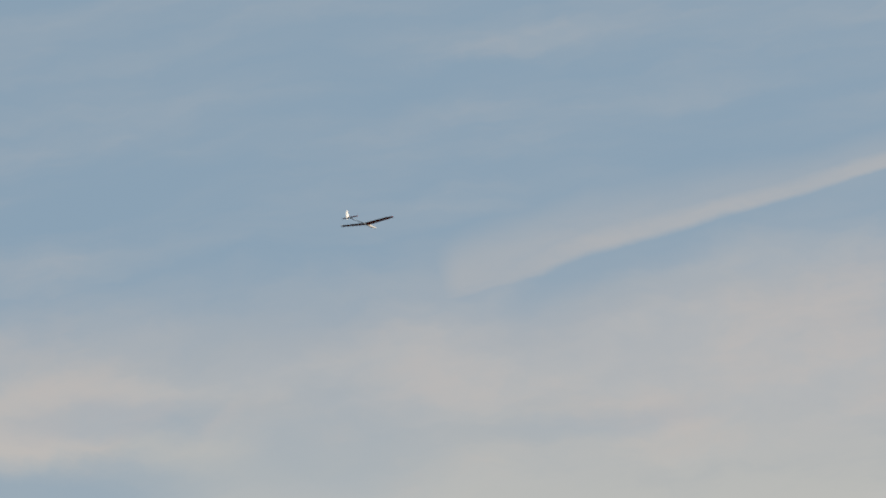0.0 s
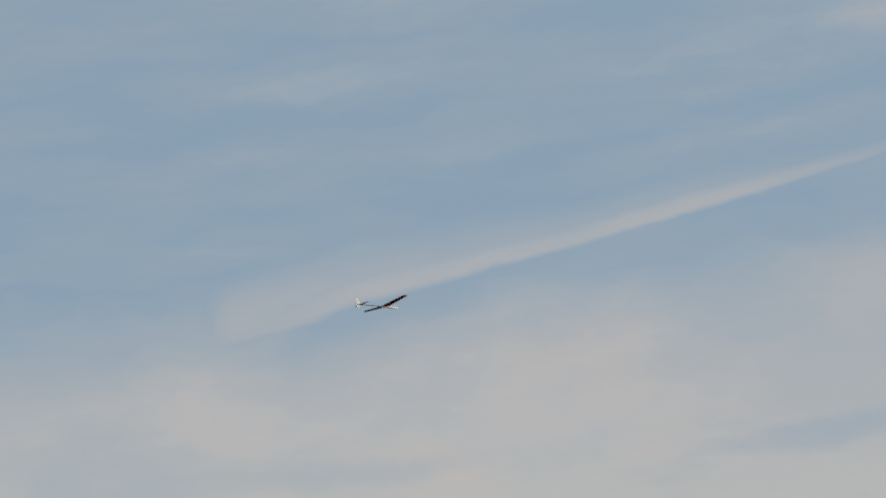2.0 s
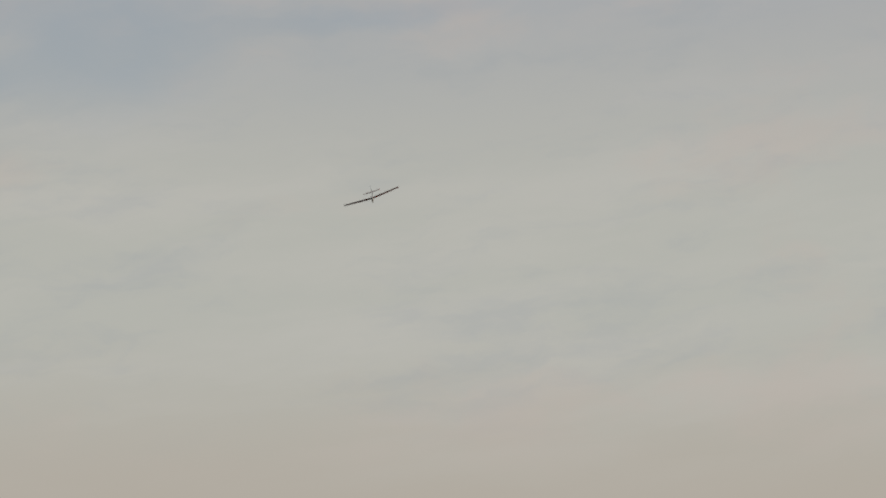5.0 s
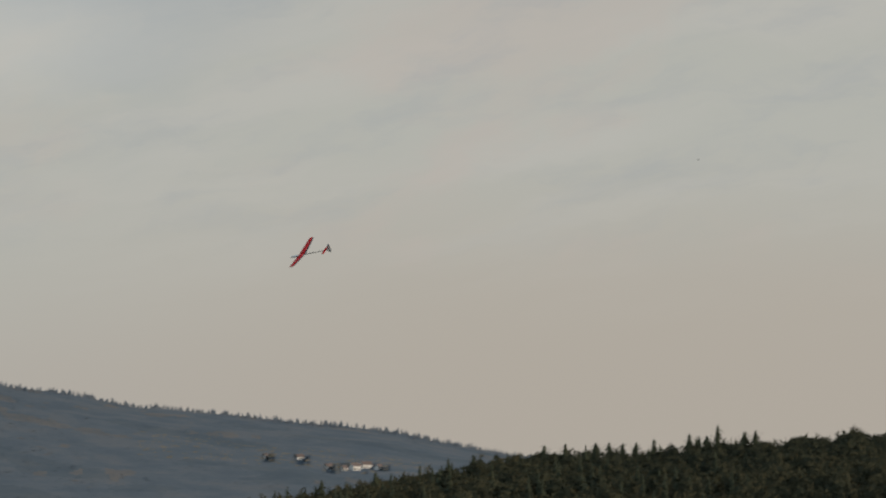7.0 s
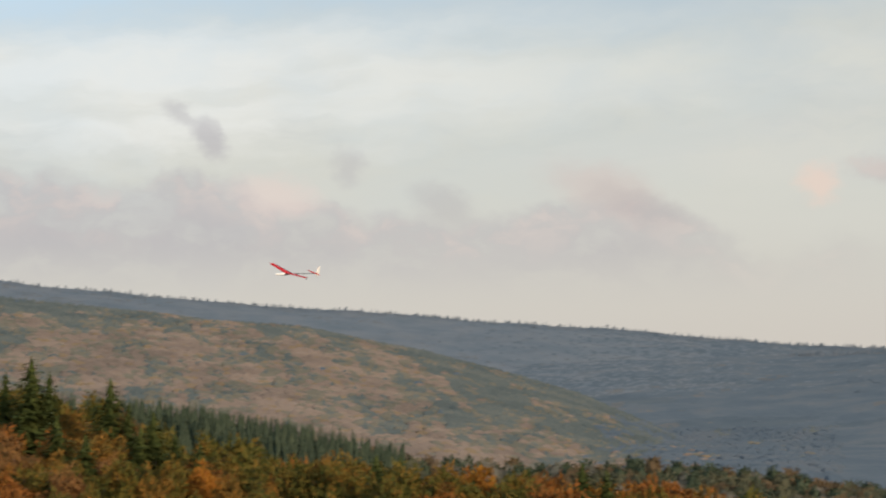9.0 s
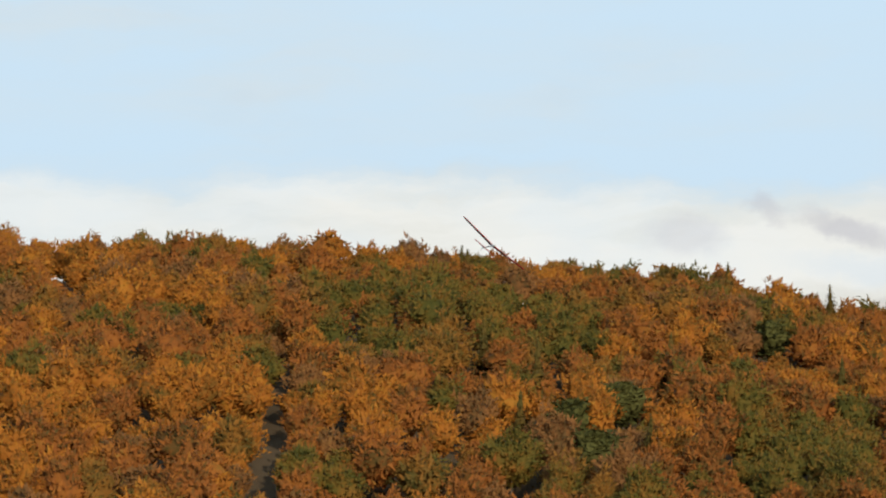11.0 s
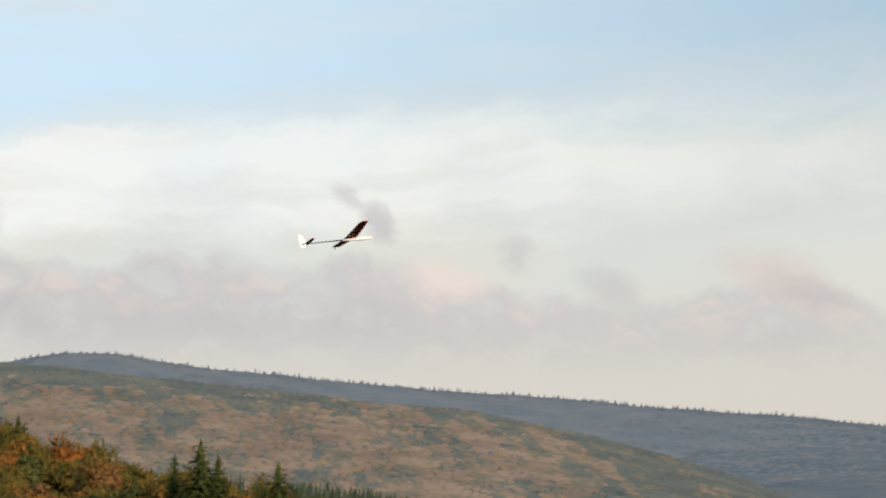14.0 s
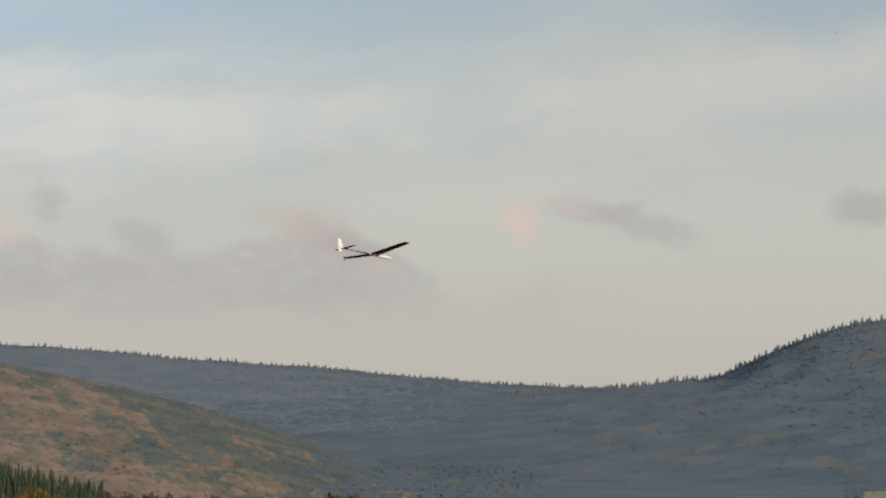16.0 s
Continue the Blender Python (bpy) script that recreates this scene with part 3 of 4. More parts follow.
def scatter(rng, a0, a1, r0, r1, gap, keep=None):
    """Jittered places in a sector, r0 and r1 may depend on the bearing."""
    lo_x, hi_x = r_max(r1, a0, a1) * min(math.sin(radians(a0)), 0), r_max(r1, a0, a1) * max(math.sin(radians(min(a1, 90))), 0)
    xs = np.arange(lo_x, hi_x, gap)
    ys = np.arange(0, r_max(r1, a0, a1), gap)
    X, Y = np.meshgrid(xs, ys)
    X = X + rng.uniform(-0.42, 0.42, X.shape) * gap
    Y = Y + rng.uniform(-0.42, 0.42, Y.shape) * gap
    X, Y = X.ravel(), Y.ravel()
    az, r = np.degrees(np.arctan2(X, Y)), np.hypot(X, Y)
    ok = (az > a0) & (az < a1) & (r > (r0(az) if callable(r0) else r0)) & (r < (r1(az) if callable(r1) else r1))
    X, Y, az, r = X[ok], Y[ok], az[ok], r[ok]
    if keep is not None:
        ok = keep(az, r, X, Y)
        X, Y, az, r = X[ok], Y[ok], az[ok], r[ok]
    return X, Y, az, r


def r_max(r1, a0, a1):
    return float(np.max(r1(np.linspace(a0, a1, 50)))) if callable(r1) else r1


def woods(name, label, X, Y, shapes, kinds, mats, rng, lo=0.8, hi=1.2, sink=0.4, flat=True, canopy=None, hollow=None):
    """Many trees in one mesh. shapes: list of triangle shapes; kinds: for each tree (shape, material) numbers."""
    Z = land(X, Y) - sink
    vs, fs, ms, n = [], [], [], 0
    size = rng.uniform(lo, hi, len(X))
    turn = rng.uniform(0, 6.28, len(X))
    for s, (v, f) in enumerate(shapes):
        pick = np.flatnonzero(kinds[0] == s)
        if not len(pick):
            continue
        c, q = np.cos(turn[pick])[:, None], np.sin(turn[pick])[:, None]
        k = size[pick][:, None]
        x = (v[None, :, 0] * c - v[None, :, 1] * q) * k + X[pick][:, None]
        y = (v[None, :, 0] * q + v[None, :, 1] * c) * k + Y[pick][:, None]
        z = v[None, :, 2] * k * rng.uniform(*((0.975, 1.02) if canopy else (0.94, 1.07)), (len(pick), 1)) + Z[pick][:, None]
        vs.append(np.stack([x, y, z], -1).reshape(-1, 3))
        fs.append((f[None] + (np.arange(len(pick)) * len(v))[:, None, None]).reshape(-1, 3) + n)
        ms.append(np.repeat(kinds[1][pick], len(f)))
        n += len(pick) * len(v)
    if canopy:
        a0, a1, r0, r1, up, step_a, step_r, mat = canopy
        A, R = np.meshgrid(np.radians(np.arange(a0, a1, step_a)), np.arange(r0, r1, step_r))
        gx, gy = R * np.sin(A), R * np.cos(A)
        gz = land(gx, gy) + up * np.clip((R - r0) / 40 + 0.2, 0, 1) + rng.uniform(-0.25, 0.25, R.shape)
        if hollow:
            free = hollow(np.degrees(A).ravel(), R.ravel(), gx.ravel(), gy.ravel()).reshape(R.shape)
            gz = np.where(free, gz, land(gx, gy) + 3.5)
        na, nr = A.shape[1], A.shape[0]
        i, j = np.meshgrid(np.arange(na - 1), np.arange(nr - 1))
        a, b, c, d = (j * na + i).ravel(), (j * na + i + 1).ravel(), ((j + 1) * na + i + 1).ravel(), ((j + 1) * na + i).ravel()
        vs.append(np.stack([gx, gy, gz], -1).reshape(-1, 3))
        fs.append(np.concatenate([np.stack([a, c, b], 1), np.stack([a, d, c], 1)]) + n)
        if callable(mat):
            ja, ra = np.degrees(A[:-1, :-1]).ravel(), R[:-1, :-1].ravel()
            ms.append(np.tile(mat(ja, ra), 2))
        else:
            ms.append(np.full(2 * len(a), mat))
    me = mesh_from(name, np.concatenate(vs), np.concatenate(fs), mats, np.concatenate(ms), flat)
    return tagged(new(name, me), label, "woods", kind="stuff")


LEAVES = list(LEAF.values())
TONE_NAMES = list(LEAF)
TONE_LABEL = {"rust": "rust-red", "orange": "bright orange", "ochre": "golden ochre", "olive": "olive green turning", "brown": "faded brown"}


def tone_at(rng, X, Y):
    """Which leaf tone grows where: drifts of colour with strays."""
    az = np.degrees(np.arctan2(X, Y))
    w = 0.5 + 0.4 * wave(X, Y, 27) + 0.2 * wave(Y, X, 11) + rng.normal(scale=0.22, size=len(X)) - 0.38 * smooth((az + 7.5) / 4) * smooth((7 - az) / 4) + 0.1 * smooth((450 - np.hypot(X, Y)) / 60) * smooth((-7 - az) / 4)
    t = np.select([w < 0.31, w < 0.42, w < 0.64, w < 0.72], [3, 2, 0, 4], 1)
    stray = rng.uniform(size=len(X)) < 0.22
    return np.where(stray, rng.choice([0, 0, 1, 2, 3, 4], len(X)), t)


# bearing, height of the tip in degrees, distance, width, shape
SPRUCES = [(-1.42, 1.74, 425, 1.2, 0), (-1.93, 1.44, 432, 0.85, 2), (-1.05, 1.45, 436, 0.9, 2), (0.18, 1.3, 418, 1.15, 0), (0.55, 0.85, 424, 0.8, 2), (1.05, 0.66, 410, 1.0, 1),
           (1.5, 0.25, 404, 0.8, 2), (-2.75, 0.98, 408, 1.25, 1), (-6.76, 2.72, 500, 0.85, 2), (-6.33, 2.6, 496, 0.85, 0), (-5.6, 2.2, 505, 0.9, 1), (-5.1, 2.1, 500, 1.0, 0),
           (-4.2, 1.78, 490, 0.8, 2), (-11.54, 3.9, 520, 0.9, 0), (-11.2, 3.55, 522, 0.85, 1), (-12.73, 4.36, 556, 0.8, 2), (-12.04, 4.14, 556, 0.8, 2), (-10.65, 3.52, 556, 0.8, 2),
           (-9.85, 3.4, 556, 0.7, 2), (-2.3, 0.1, 392, 1.2, 1), (-0.3, -0.1, 392, 1.1, 0), (-3.2, 0.4, 405, 1.1, 1), (9.8, -0.36, 390, 1.1, 0), (10.3, -0.55, 392, 1.0, 1),
           (8.7, -0.7, 390, 0.9, 2), (5.6, -0.55, 396, 1.0, 1), (6.1, -0.62, 392, 0.9, 0), (-0.9, 0.55, 400, 1.1, 0), (-8.3, 1.2, 445, 1.0, 1), (2.0, 0.0, 400, 0.9, 1),
           (0.8, 0.35, 405, 1.0, 0), (-3.0, 0.7, 412, 1.0, 2)]
GREYS = [(-11.2, 1.3, 440, 1.3), (-10.6, 0.8, 428, 1.2), (-19.5, 1.1, 428, 1.3), (-20.6, 0.7, 416, 1.2), (-20.0, 0.0, 400, 1.3), (-7.6, 1.1, 434, 1.1), (-4.9, 1.2, 438, 1.1),
         (-12.8, -0.2, 388, 1.2), (-6.6, 1.5, 458, 1.2), (-5.9, 0.9, 432, 1.1), (-16.5, 2.8, 488, 1.2)]


def clear_of_spruces(az, r, x, y):
    """Leaves room round each spruce, most of all on the side towards the meadow."""
    gone = np.zeros(len(az), bool)
    for a, _, q, wide, *_ in SPRUCES + GREYS:
        gone |= (np.abs(az - a) * radians(1) * q < 3.2 * wide) & (r > q - 7) & (r < q + 4)
    return ~gone


def make_autumn_hill():
    rng = np.random.default_rng(4)
    X, Y, az, r = scatter(rng, -34, 27, 320, lambda a: CREST_A(a) + 22, 7.1, keep=clear_of_spruces)
    tone = tone_at(rng, X, Y)
    # the trees nearest the meadow, in view, stand as trees of their own
    order = np.argsort(r + np.where((az > -22) & (az < 8), 0, 400))
    mine = np.zeros(len(X), bool)
    mine[order[:290]] = True
    near = [crown_shape(rng, rng.uniform(10.5, 13.0), rng.uniform(7.5, 10.5), ICO2, 2000, 0.34, 0.15) for _ in range(8)]
    mid = [crown_shape(rng, rng.uniform(10.2, 12.8), rng.uniform(7.5, 10.5), ICO2, 760, 0.44, 0.15) for _ in range(14)]
    far = ~mine
    kinds = (rng.integers(0, 14, len(X))[far], tone[far])
    woods("autumn_woodland", "dense autumn broadleaf woodland in rust, orange and olive on a hillside", X[far], Y[far], mid, kinds, LEAVES, rng, 0.68, 1.04, 0.6, flat=False)
    stems = [stem_shape(12, 0.26, 5, rng, 2.4) for _ in range(2)]
    stem_me = [mesh_from("trunk", v, f, [BARK], flat=False) for v, f in stems]
    crowns = {}
    first = {}
    for i in np.flatnonzero(mine):
        shape, key = int(rng.integers(0, 8)), TONE_NAMES[tone[i]]
        k = rng.uniform(0.74, 1.1)
        place = Matrix.LocRotScale((X[i], Y[i], land(X[i], Y[i]) - 0.5), Euler((0, 0, rng.uniform(0, 6.28))), (k, k, k * rng.uniform(0.92, 1.1)))
        if (shape, key) not in crowns:
            crowns[shape, key] = mesh_from("crown", *near[shape], [LEAF[key]], flat=False)
        tree = tagged(new("broadleaf_tree"), f"broadleaf tree with {TONE_LABEL[key]} autumn leaves on the hillside", "tree", "autumn trees on the hillside")
        tree.matrix_world = place
        for part_name, me in (("trunk", stem_me[shape % 2]), ("crown", crowns[shape, key])):
            ob = new(part_name, me)
            ob.parent = tree


make_autumn_hill()


def make_spruces():
    rng = np.random.default_rng(9)
    shapes = [spruce_shape(rng, 20, w, 13, 3200, 0.5) for w in (9.5, 10.5, 8.2)]
    crowns = [mesh_from("crown", *s, [NEEDLE]) for s in shapes]
    pale = [mesh_from("crown", *crown_shape(rng, 20, 6.5, ICO3, 800, 0.45, 0.12), [PINE]) for _ in shapes]
    stem = mesh_from("trunk", *stem_shape(20, 0.3, 0, rng, 0), [BARK], flat=False)
    for spot, mesh_set, label in [(s, crowns, "tall dark green spruce rising from the autumn wood") for s in SPRUCES] + [((*s, 1), pale, "grey-green pine among the autumn trees") for s in GREYS]:
        az, tip, r, wide, shape = spot
        x, y = r * math.sin(radians(az)), r * math.cos(radians(az))
        z = float(land(x, y)) - 0.3
        tall = min(27.0, max(12.0, EYE[2] + r * math.tan(radians(tip)) - z))
        tree = tagged(new("spruce_tree"), label, "tree", "conifers on the hillside")
        tree.matrix_world = Matrix.LocRotScale((x, y, z), Euler((0, 0, rng.uniform(0, 6.28))), (wide, wide, tall / 19.4))
        for part_name, me in (("trunk", stem), ("crown", mesh_set[shape])):
            ob = new(part_name, me)
            ob.parent = tree


make_spruces()


def make_larches():
    """Feathery olive larches scattered through the autumn wood."""
    rng = np.random.default_rng(44)
    needles = surface("turning_larch_needles", [(0.060, 0.058, 0.018), (0.098, 0.080, 0.022), (0.140, 0.096, 0.025), (0.085, 0.084, 0.030)], 0.8, 0.5, "island", gloss=0.04, through_light=0.3, fluff=0.3)
    crowns = [mesh_from("crown", *spruce_shape(rng, 16, w, 8, 1500, 0.42), [needles]) for w in (7.5, 6.5, 8.5)]
    stem = mesh_from("trunk", *stem_shape(16, 0.24, 0, rng, 0), [BARK], flat=False)
    X, Y, az, r = scatter(rng, -24, 9, 372, lambda a: CREST_A(a) - 4, 17, keep=clear_of_spruces)
    grove = wave(X, Y, 21) + 0.6 * wave(Y, X, 9) + rng.normal(scale=0.35, size=len(X)) - 0.5 * smooth((az + 3) / 2)
    for i in np.flatnonzero(grove > 0.18):
        k = rng.uniform(0.68, 0.9)
        tree = tagged(new("larch_tree"), "feathery olive larch turning yellow among the autumn trees", "tree", "larches on the hillside")
        tree.matrix_world = Matrix.LocRotScale((X[i], Y[i], float(land(X[i], Y[i])) - 0.3), Euler((0, 0, rng.uniform(0, 6.28))), (k, k, k * rng.uniform(0.92, 1.05)))
        for part_name, me in (("trunk", stem), ("crown", crowns[int(rng.integers(0, 3))])):
            ob = new(part_name, me)
            ob.parent = tree


make_larches()


def make_ridge_tree_and_snags():
    rng = np.random.default_rng(31)
    # a dense dark tree on the ridge
    r, az = 556, -9.35
    x, y = r * math.sin(radians(az)), r * math.cos(radians(az))
    z = float(land(x, y)) - 0.3
    tall = EYE[2] + r * math.tan(radians(3.5)) - z
    tree = tagged(new("broadleaf_tree"), "dense dark green rounded tree on the ridge", "tree")
    tree.matrix_world = pose(x, y, z)
    for name, me in (("trunk", mesh_from("trunk", *stem_shape(tall, 0.3, 4, rng, 1.8), [BARK], flat=False)), ("crown", mesh_from("crown", *crown_shape(rng, tall, 7.5, ICO3, 900, 0.42), [NEEDLE]))):
        ob = new(name, me)
        ob.parent = tree
    # bare pale trunks
    for az, r, tip in ((-13.97, 432, 1.86), (-10.1, 440, 1.75)):
        x, y = r * math.sin(radians(az)), r * math.cos(radians(az))
        z = float(land(x, y)) - 0.3
        tall = EYE[2] + r * math.tan(radians(tip)) - z
        snag = tagged(new("dead_tree"), "bare pale dead birch trunk among the autumn trees", "dead tree", "bare trunks on the hillside")
        snag.matrix_world = pose(x, y, z)
        ob = new("trunk", mesh_from("trunk", *stem_shape(tall / 0.8, 0.26, 0, rng, 0), [BIRCH], flat=False))
        ob.parent = snag
        for k in range(4):
            q, h = k * 2.1, tall * (0.45 + 0.13 * k)
            bm = bmesh.new()
            bmesh.ops.create_cone(bm, cap_ends=True, segments=6, radius1=0.09, radius2=0.03, depth=1.4, matrix=Matrix.Translation((0.55 * math.cos(q), 0.55 * math.sin(q), h + 0.3)) @ Euler((0, 0.9, q)).to_matrix().to_4x4())
            me = bpy.data.meshes.new("branch")
            bm.to_mesh(me)
            bm.free()
            me.materials.append(BIRCH)
            ob = new("branch", me)
            ob.parent = snag


make_ridge_tree_and_snags()


# nearer woods, with some haze mixed into the colours too
VALLEY_OLIVE = hazed_wood("valley_olive_woods", [(0.082, 0.084, 0.052), (0.118, 0.112, 0.066), (0.155, 0.138, 0.080)], 0.6)
VALLEY_RUSSET = hazed_wood("valley_russet_woods", [(0.120, 0.086, 0.052), (0.172, 0.114, 0.062), (0.220, 0.142, 0.074)], 0.6)


def make_valley_woods():
    rng = np.random.default_rng(12)
    X, Y, az, r = scatter(rng, 0.5, 30, lambda a: CREST_A(a) + 30, 800, 10.2)
    shapes = [crown_shape(rng, rng.uniform(10, 13), rng.uniform(9, 11.5), ICO2, 110, 0.9) for _ in range(5)]
    kinds = (rng.integers(0, 5, len(X)), tone_at(rng, X, Y))
    woods("valley_woodland", "mixed autumn woodland on the valley floor", X, Y, shapes, kinds, LEAVES, rng, 0.75, 1.15, 0.6)
    X, Y, az, r = scatter(rng, -1.5, 6.2, 790, 972, 4.0)
    shapes = [spruce_shape(rng, 18, 6.2, 5, 90, 0.75) for _ in range(4)]
    kinds = (rng.integers(0, 4, len(X)), np.zeros(len(X), int))
    woods("spruce_plantation", "dense even rows of green plantation spruces", X, Y, shapes, kinds, [BELT], rng, 0.95, 1.03, 0.3)
    X, Y, az, r = scatter(rng, 5.4, 33, 790, 985, 7.6)
    shapes = [crown_shape(rng, rng.uniform(12, 15), 9.0, ICO2, 170, 0.7) for _ in range(4)] + [crown_shape(rng, 15.5, 6.5, ICO2, 170, 0.6, 0.1) for _ in range(2)]
    dark = rng.uniform(size=len(X)) < np.where(r > 930, 0.42, 0.1)
    kind = np.where(dark, rng.integers(4, 6, len(X)), rng.integers(0, 4, len(X)))
    kinds = (kind, np.where(kind > 3, 0, rng.choice([1, 2, 3], len(X), p=[.4, .45, .15])))
    woods("valley_edge_woodland", "olive and green mixed woods along the valley", X, Y, shapes, kinds, [BELT, VALLEY_OLIVE, VALLEY_RUSSET, FAR_MIXED], rng, 0.8, 1.1, 0.4, flat=False)


make_valley_woods()


def make_dark_wood():
    rng = np.random.default_rng(15)
    X, Y, az, r = scatter(rng, 30, 66, 620, 785, 6.8)
    shapes = [crown_shape(rng, rng.uniform(11, 12.6), rng.uniform(6.5, 8.5), ICO2, 260, 0.5) for _ in range(6)] + [spruce_shape(rng, 13, 6, 6, 160, 0.7) for _ in range(3)]
    conifer = rng.uniform(size=len(X)) < np.interp(az, [34, 38, 44.5, 46.5], [0.12, 0.2, 0.2, 0.0])
    kind = np.where(conifer, rng.integers(6, 9, len(X)), rng.integers(0, 6, len(X)))
    woods("dark_woodland", "dark mixed woodland on the valley's edge, shade painted into its leaves", X, Y, shapes, (kind, np.where(conifer, 1, 0)), [SHADE_WOOD, DARK_SPRUCE], rng, 0.85, 1.04, 0.9, flat=False)
    crowns = [mesh_from("crown", *spruce_shape(rng, 20, w, 9, 700, 0.6), [DARK_SPRUCE]) for w in (10.5, 8.5)]
    stem = mesh_from("trunk", *stem_shape(20, 0.3, 0, rng, 0), [BARK], flat=False)
    for az, tip, wide in ((45.08, 1.76, 0.9), (44.86, 1.5, 1.3), (44.5, 1.56, 1.5), (44.7, 1.46, 1.3), (43.78, 1.46, 1.3), (43.42, 1.38, 1.2), (43.15, 1.38, 1.2), (42.6, 1.40, 1.4), (42.87, 1.40, 1.5),
                          (41.98, 1.26, 1.4), (45.62, 1.52, 1.3), (45.85, 1.54, 1.3), (41.55, 1.2, 1.5), (40.1, 1.04, 1.4), (38.1, 0.8, 1.4), (37.0, 0.55, 1.4)):
        rr = 752
        x, y = rr * math.sin(radians(az)), rr * math.cos(radians(az))
        z = float(land(x, y)) - 0.3
        tall = min(27.0, max(13.0, EYE[2] + rr * math.tan(radians(tip)) - z))
        tree = tagged(new("spruce_tree"), "dark spruce standing above the shaded wood's edge", "tree", "spruces above the dark wood")
        tree.matrix_world = Matrix.LocRotScale((x, y, z), Euler((0, 0, rng.uniform(0, 6.28))), (wide, wide, tall / 20.4))
        for part_name, me in (("trunk", stem), ("crown", crowns[int(az * 10) % 2])):
            ob = new(part_name, me)
            ob.parent = tree


make_dark_wood()


# bearing, distance, width, depth, wall height, turn
HOUSES = [(37.68, 2262, 8, 6, 4.2, 2), (37.9, 2290, 9, 6, 4.2, -8), (38.17, 2284, 5.5, 5, 3.6, 5), (37.14, 2250, 5.5, 5, 3.2, -5), (37.45, 2252, 5, 5, 3.0, 3), (36.55, 2285, 6, 5, 3.6, -12), (35.87, 2275, 4.5, 4.5, 3.2, 8)]


def clear_of_houses(az, r, x, y):
    """Gardens in front of the village houses."""
    gone = np.zeros(len(az), bool)
    for a, q, wide, *_ in HOUSES:
        gone |= (np.abs(az - a) * radians(1) * q < wide * 0.8) & (r > q - 70) & (r < q + 8)
    return ~gone


def make_far_woods():
    rng = np.random.default_rng(21)
    beech = [dome_shape(rng, 7.8, 7.9, 8.65) for _ in range(5)]
    low_tree = [dome_shape(rng, 8.5, 0.5, 8.0) for _ in range(5)]
    cone = [tip_shape(rng, 5.5, 7.9, 8.9) for _ in range(4)]

    def slope_tone(az, r):
        """Long drifts of beech, spruce and olive across the slope."""
        q = (r - 1100) / 900
        lie = q + 0.035 * az
        u = 0.5 * wave(az / 0.6, lie / 0.09, 1.0) + 0.5 * wave(az / 0.25 + 2, lie / 0.05, 1.0) + 0.5 * wave(az / 0.1 + 3, lie / 0.022, 1.0)
        u = u + 1.3 * smooth((q - 0.72) / 0.16) * (0.35 + 0.65 * smooth((3 - az) / 6)) - 0.75 * smooth((0.42 - q) / 0.25) + 0.5 * smooth((az - 5) / 4) * smooth((q - 0.4) / 0.2) + 0.45 * smooth((az - 5) / 5)
        return u

    # lit slope of beech woods with bands of spruce
    full = [dome_shape(rng, rng.uniform(6.5, 10), 7.4, rng.uniform(9.3, 10.6)) for _ in range(6)]
    tips_near = [tip_shape(rng, 5.5, 7.4, 11.0) for _ in range(3)]
    X, Y, az, r = scatter(rng, -12, 15, 1120, 2030, 5.2)
    u = slope_tone(az, r) + rng.normal(scale=0.3, size=len(X))
    green = u > 0.5
    kind = np.where(green & (rng.uniform(size=len(X)) < 0.6), rng.integers(6, 9, len(X)), rng.integers(0, 6, len(X)))
    # right end turns blue by bearing: haze and shade put into the colour
    hazed_end = smooth((az - 8.5) / 4.5) + 0.3 * wave(az / 0.3, r / 50, 1.0) + rng.normal(scale=0.15, size=len(X)) > 0.6
    mat = np.where(hazed_end, 4, np.where(green, 1, np.where(u > 0.05, 2, np.where(rng.uniform(size=len(X)) < 0.1, 3, 0))))
    woods("beech_slope", "faded pinkish-brown beech woods with spruce bands on a far slope, right end painted hazy blue", X, Y, full + tips_near, (kind, mat), [FAR_BEECH, FAR_GREEN, FAR_MIXED, FAR_TAN, FAR_BLUE_HAZE], rng, 0.93, 1.0, flat=False,
          # the canopy sheet gets the same painted blue towards the right
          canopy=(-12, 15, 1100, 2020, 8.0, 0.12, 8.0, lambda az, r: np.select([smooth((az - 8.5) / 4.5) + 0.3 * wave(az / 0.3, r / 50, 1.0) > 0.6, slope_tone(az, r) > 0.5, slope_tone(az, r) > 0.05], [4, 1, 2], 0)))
    X, Y, az, r = scatter(rng, -9, 19, lambda a: np.where(a < 7, 2600, 2250), 3020, 5.5)
    kind = np.where(rng.uniform(size=len(X)) < 0.45, rng.integers(5, 9, len(X)), rng.integers(0, 5, len(X)))
    stand = wave(az / 0.7, (r + 20 * az) / 40, 1.0) + 0.5 * wave(r / 17, az / 0.25, 1.0) + rng.normal(scale=0.25, size=len(X)) - 1.5 * smooth((az - 7) / 4)
    # paler painted haze left of about 12 degrees
    hazy = az + rng.normal(scale=2.0, size=len(X)) < 12
    woods("far_ridge_woodland", "woods along the long far ridge, blue-grey from painted haze", X, Y, beech + cone, (kind, np.where(stand > 0.75, 1, np.where(hazy, 2, 0))), [FAR_BLUE_HAZE, FAR_RUSSET, FAR_HAZE], rng, 0.93, 1.0, flat=False, canopy=(-9, 19, 2240, 3010, 8.0, 0.09, 8.0, lambda az, r: np.where(az + np.random.default_rng(5).normal(scale=2.2, size=len(az)) < 12, 2, 0)))
    X, Y, az, r = scatter(rng, 8.4, 46, lambda a: np.where((a > 21.6) & (a < 35.0), FIELD_FAR(a) + 62, np.where(a < 12, 1900, 1450)), 2675, 5.5, keep=clear_of_houses)
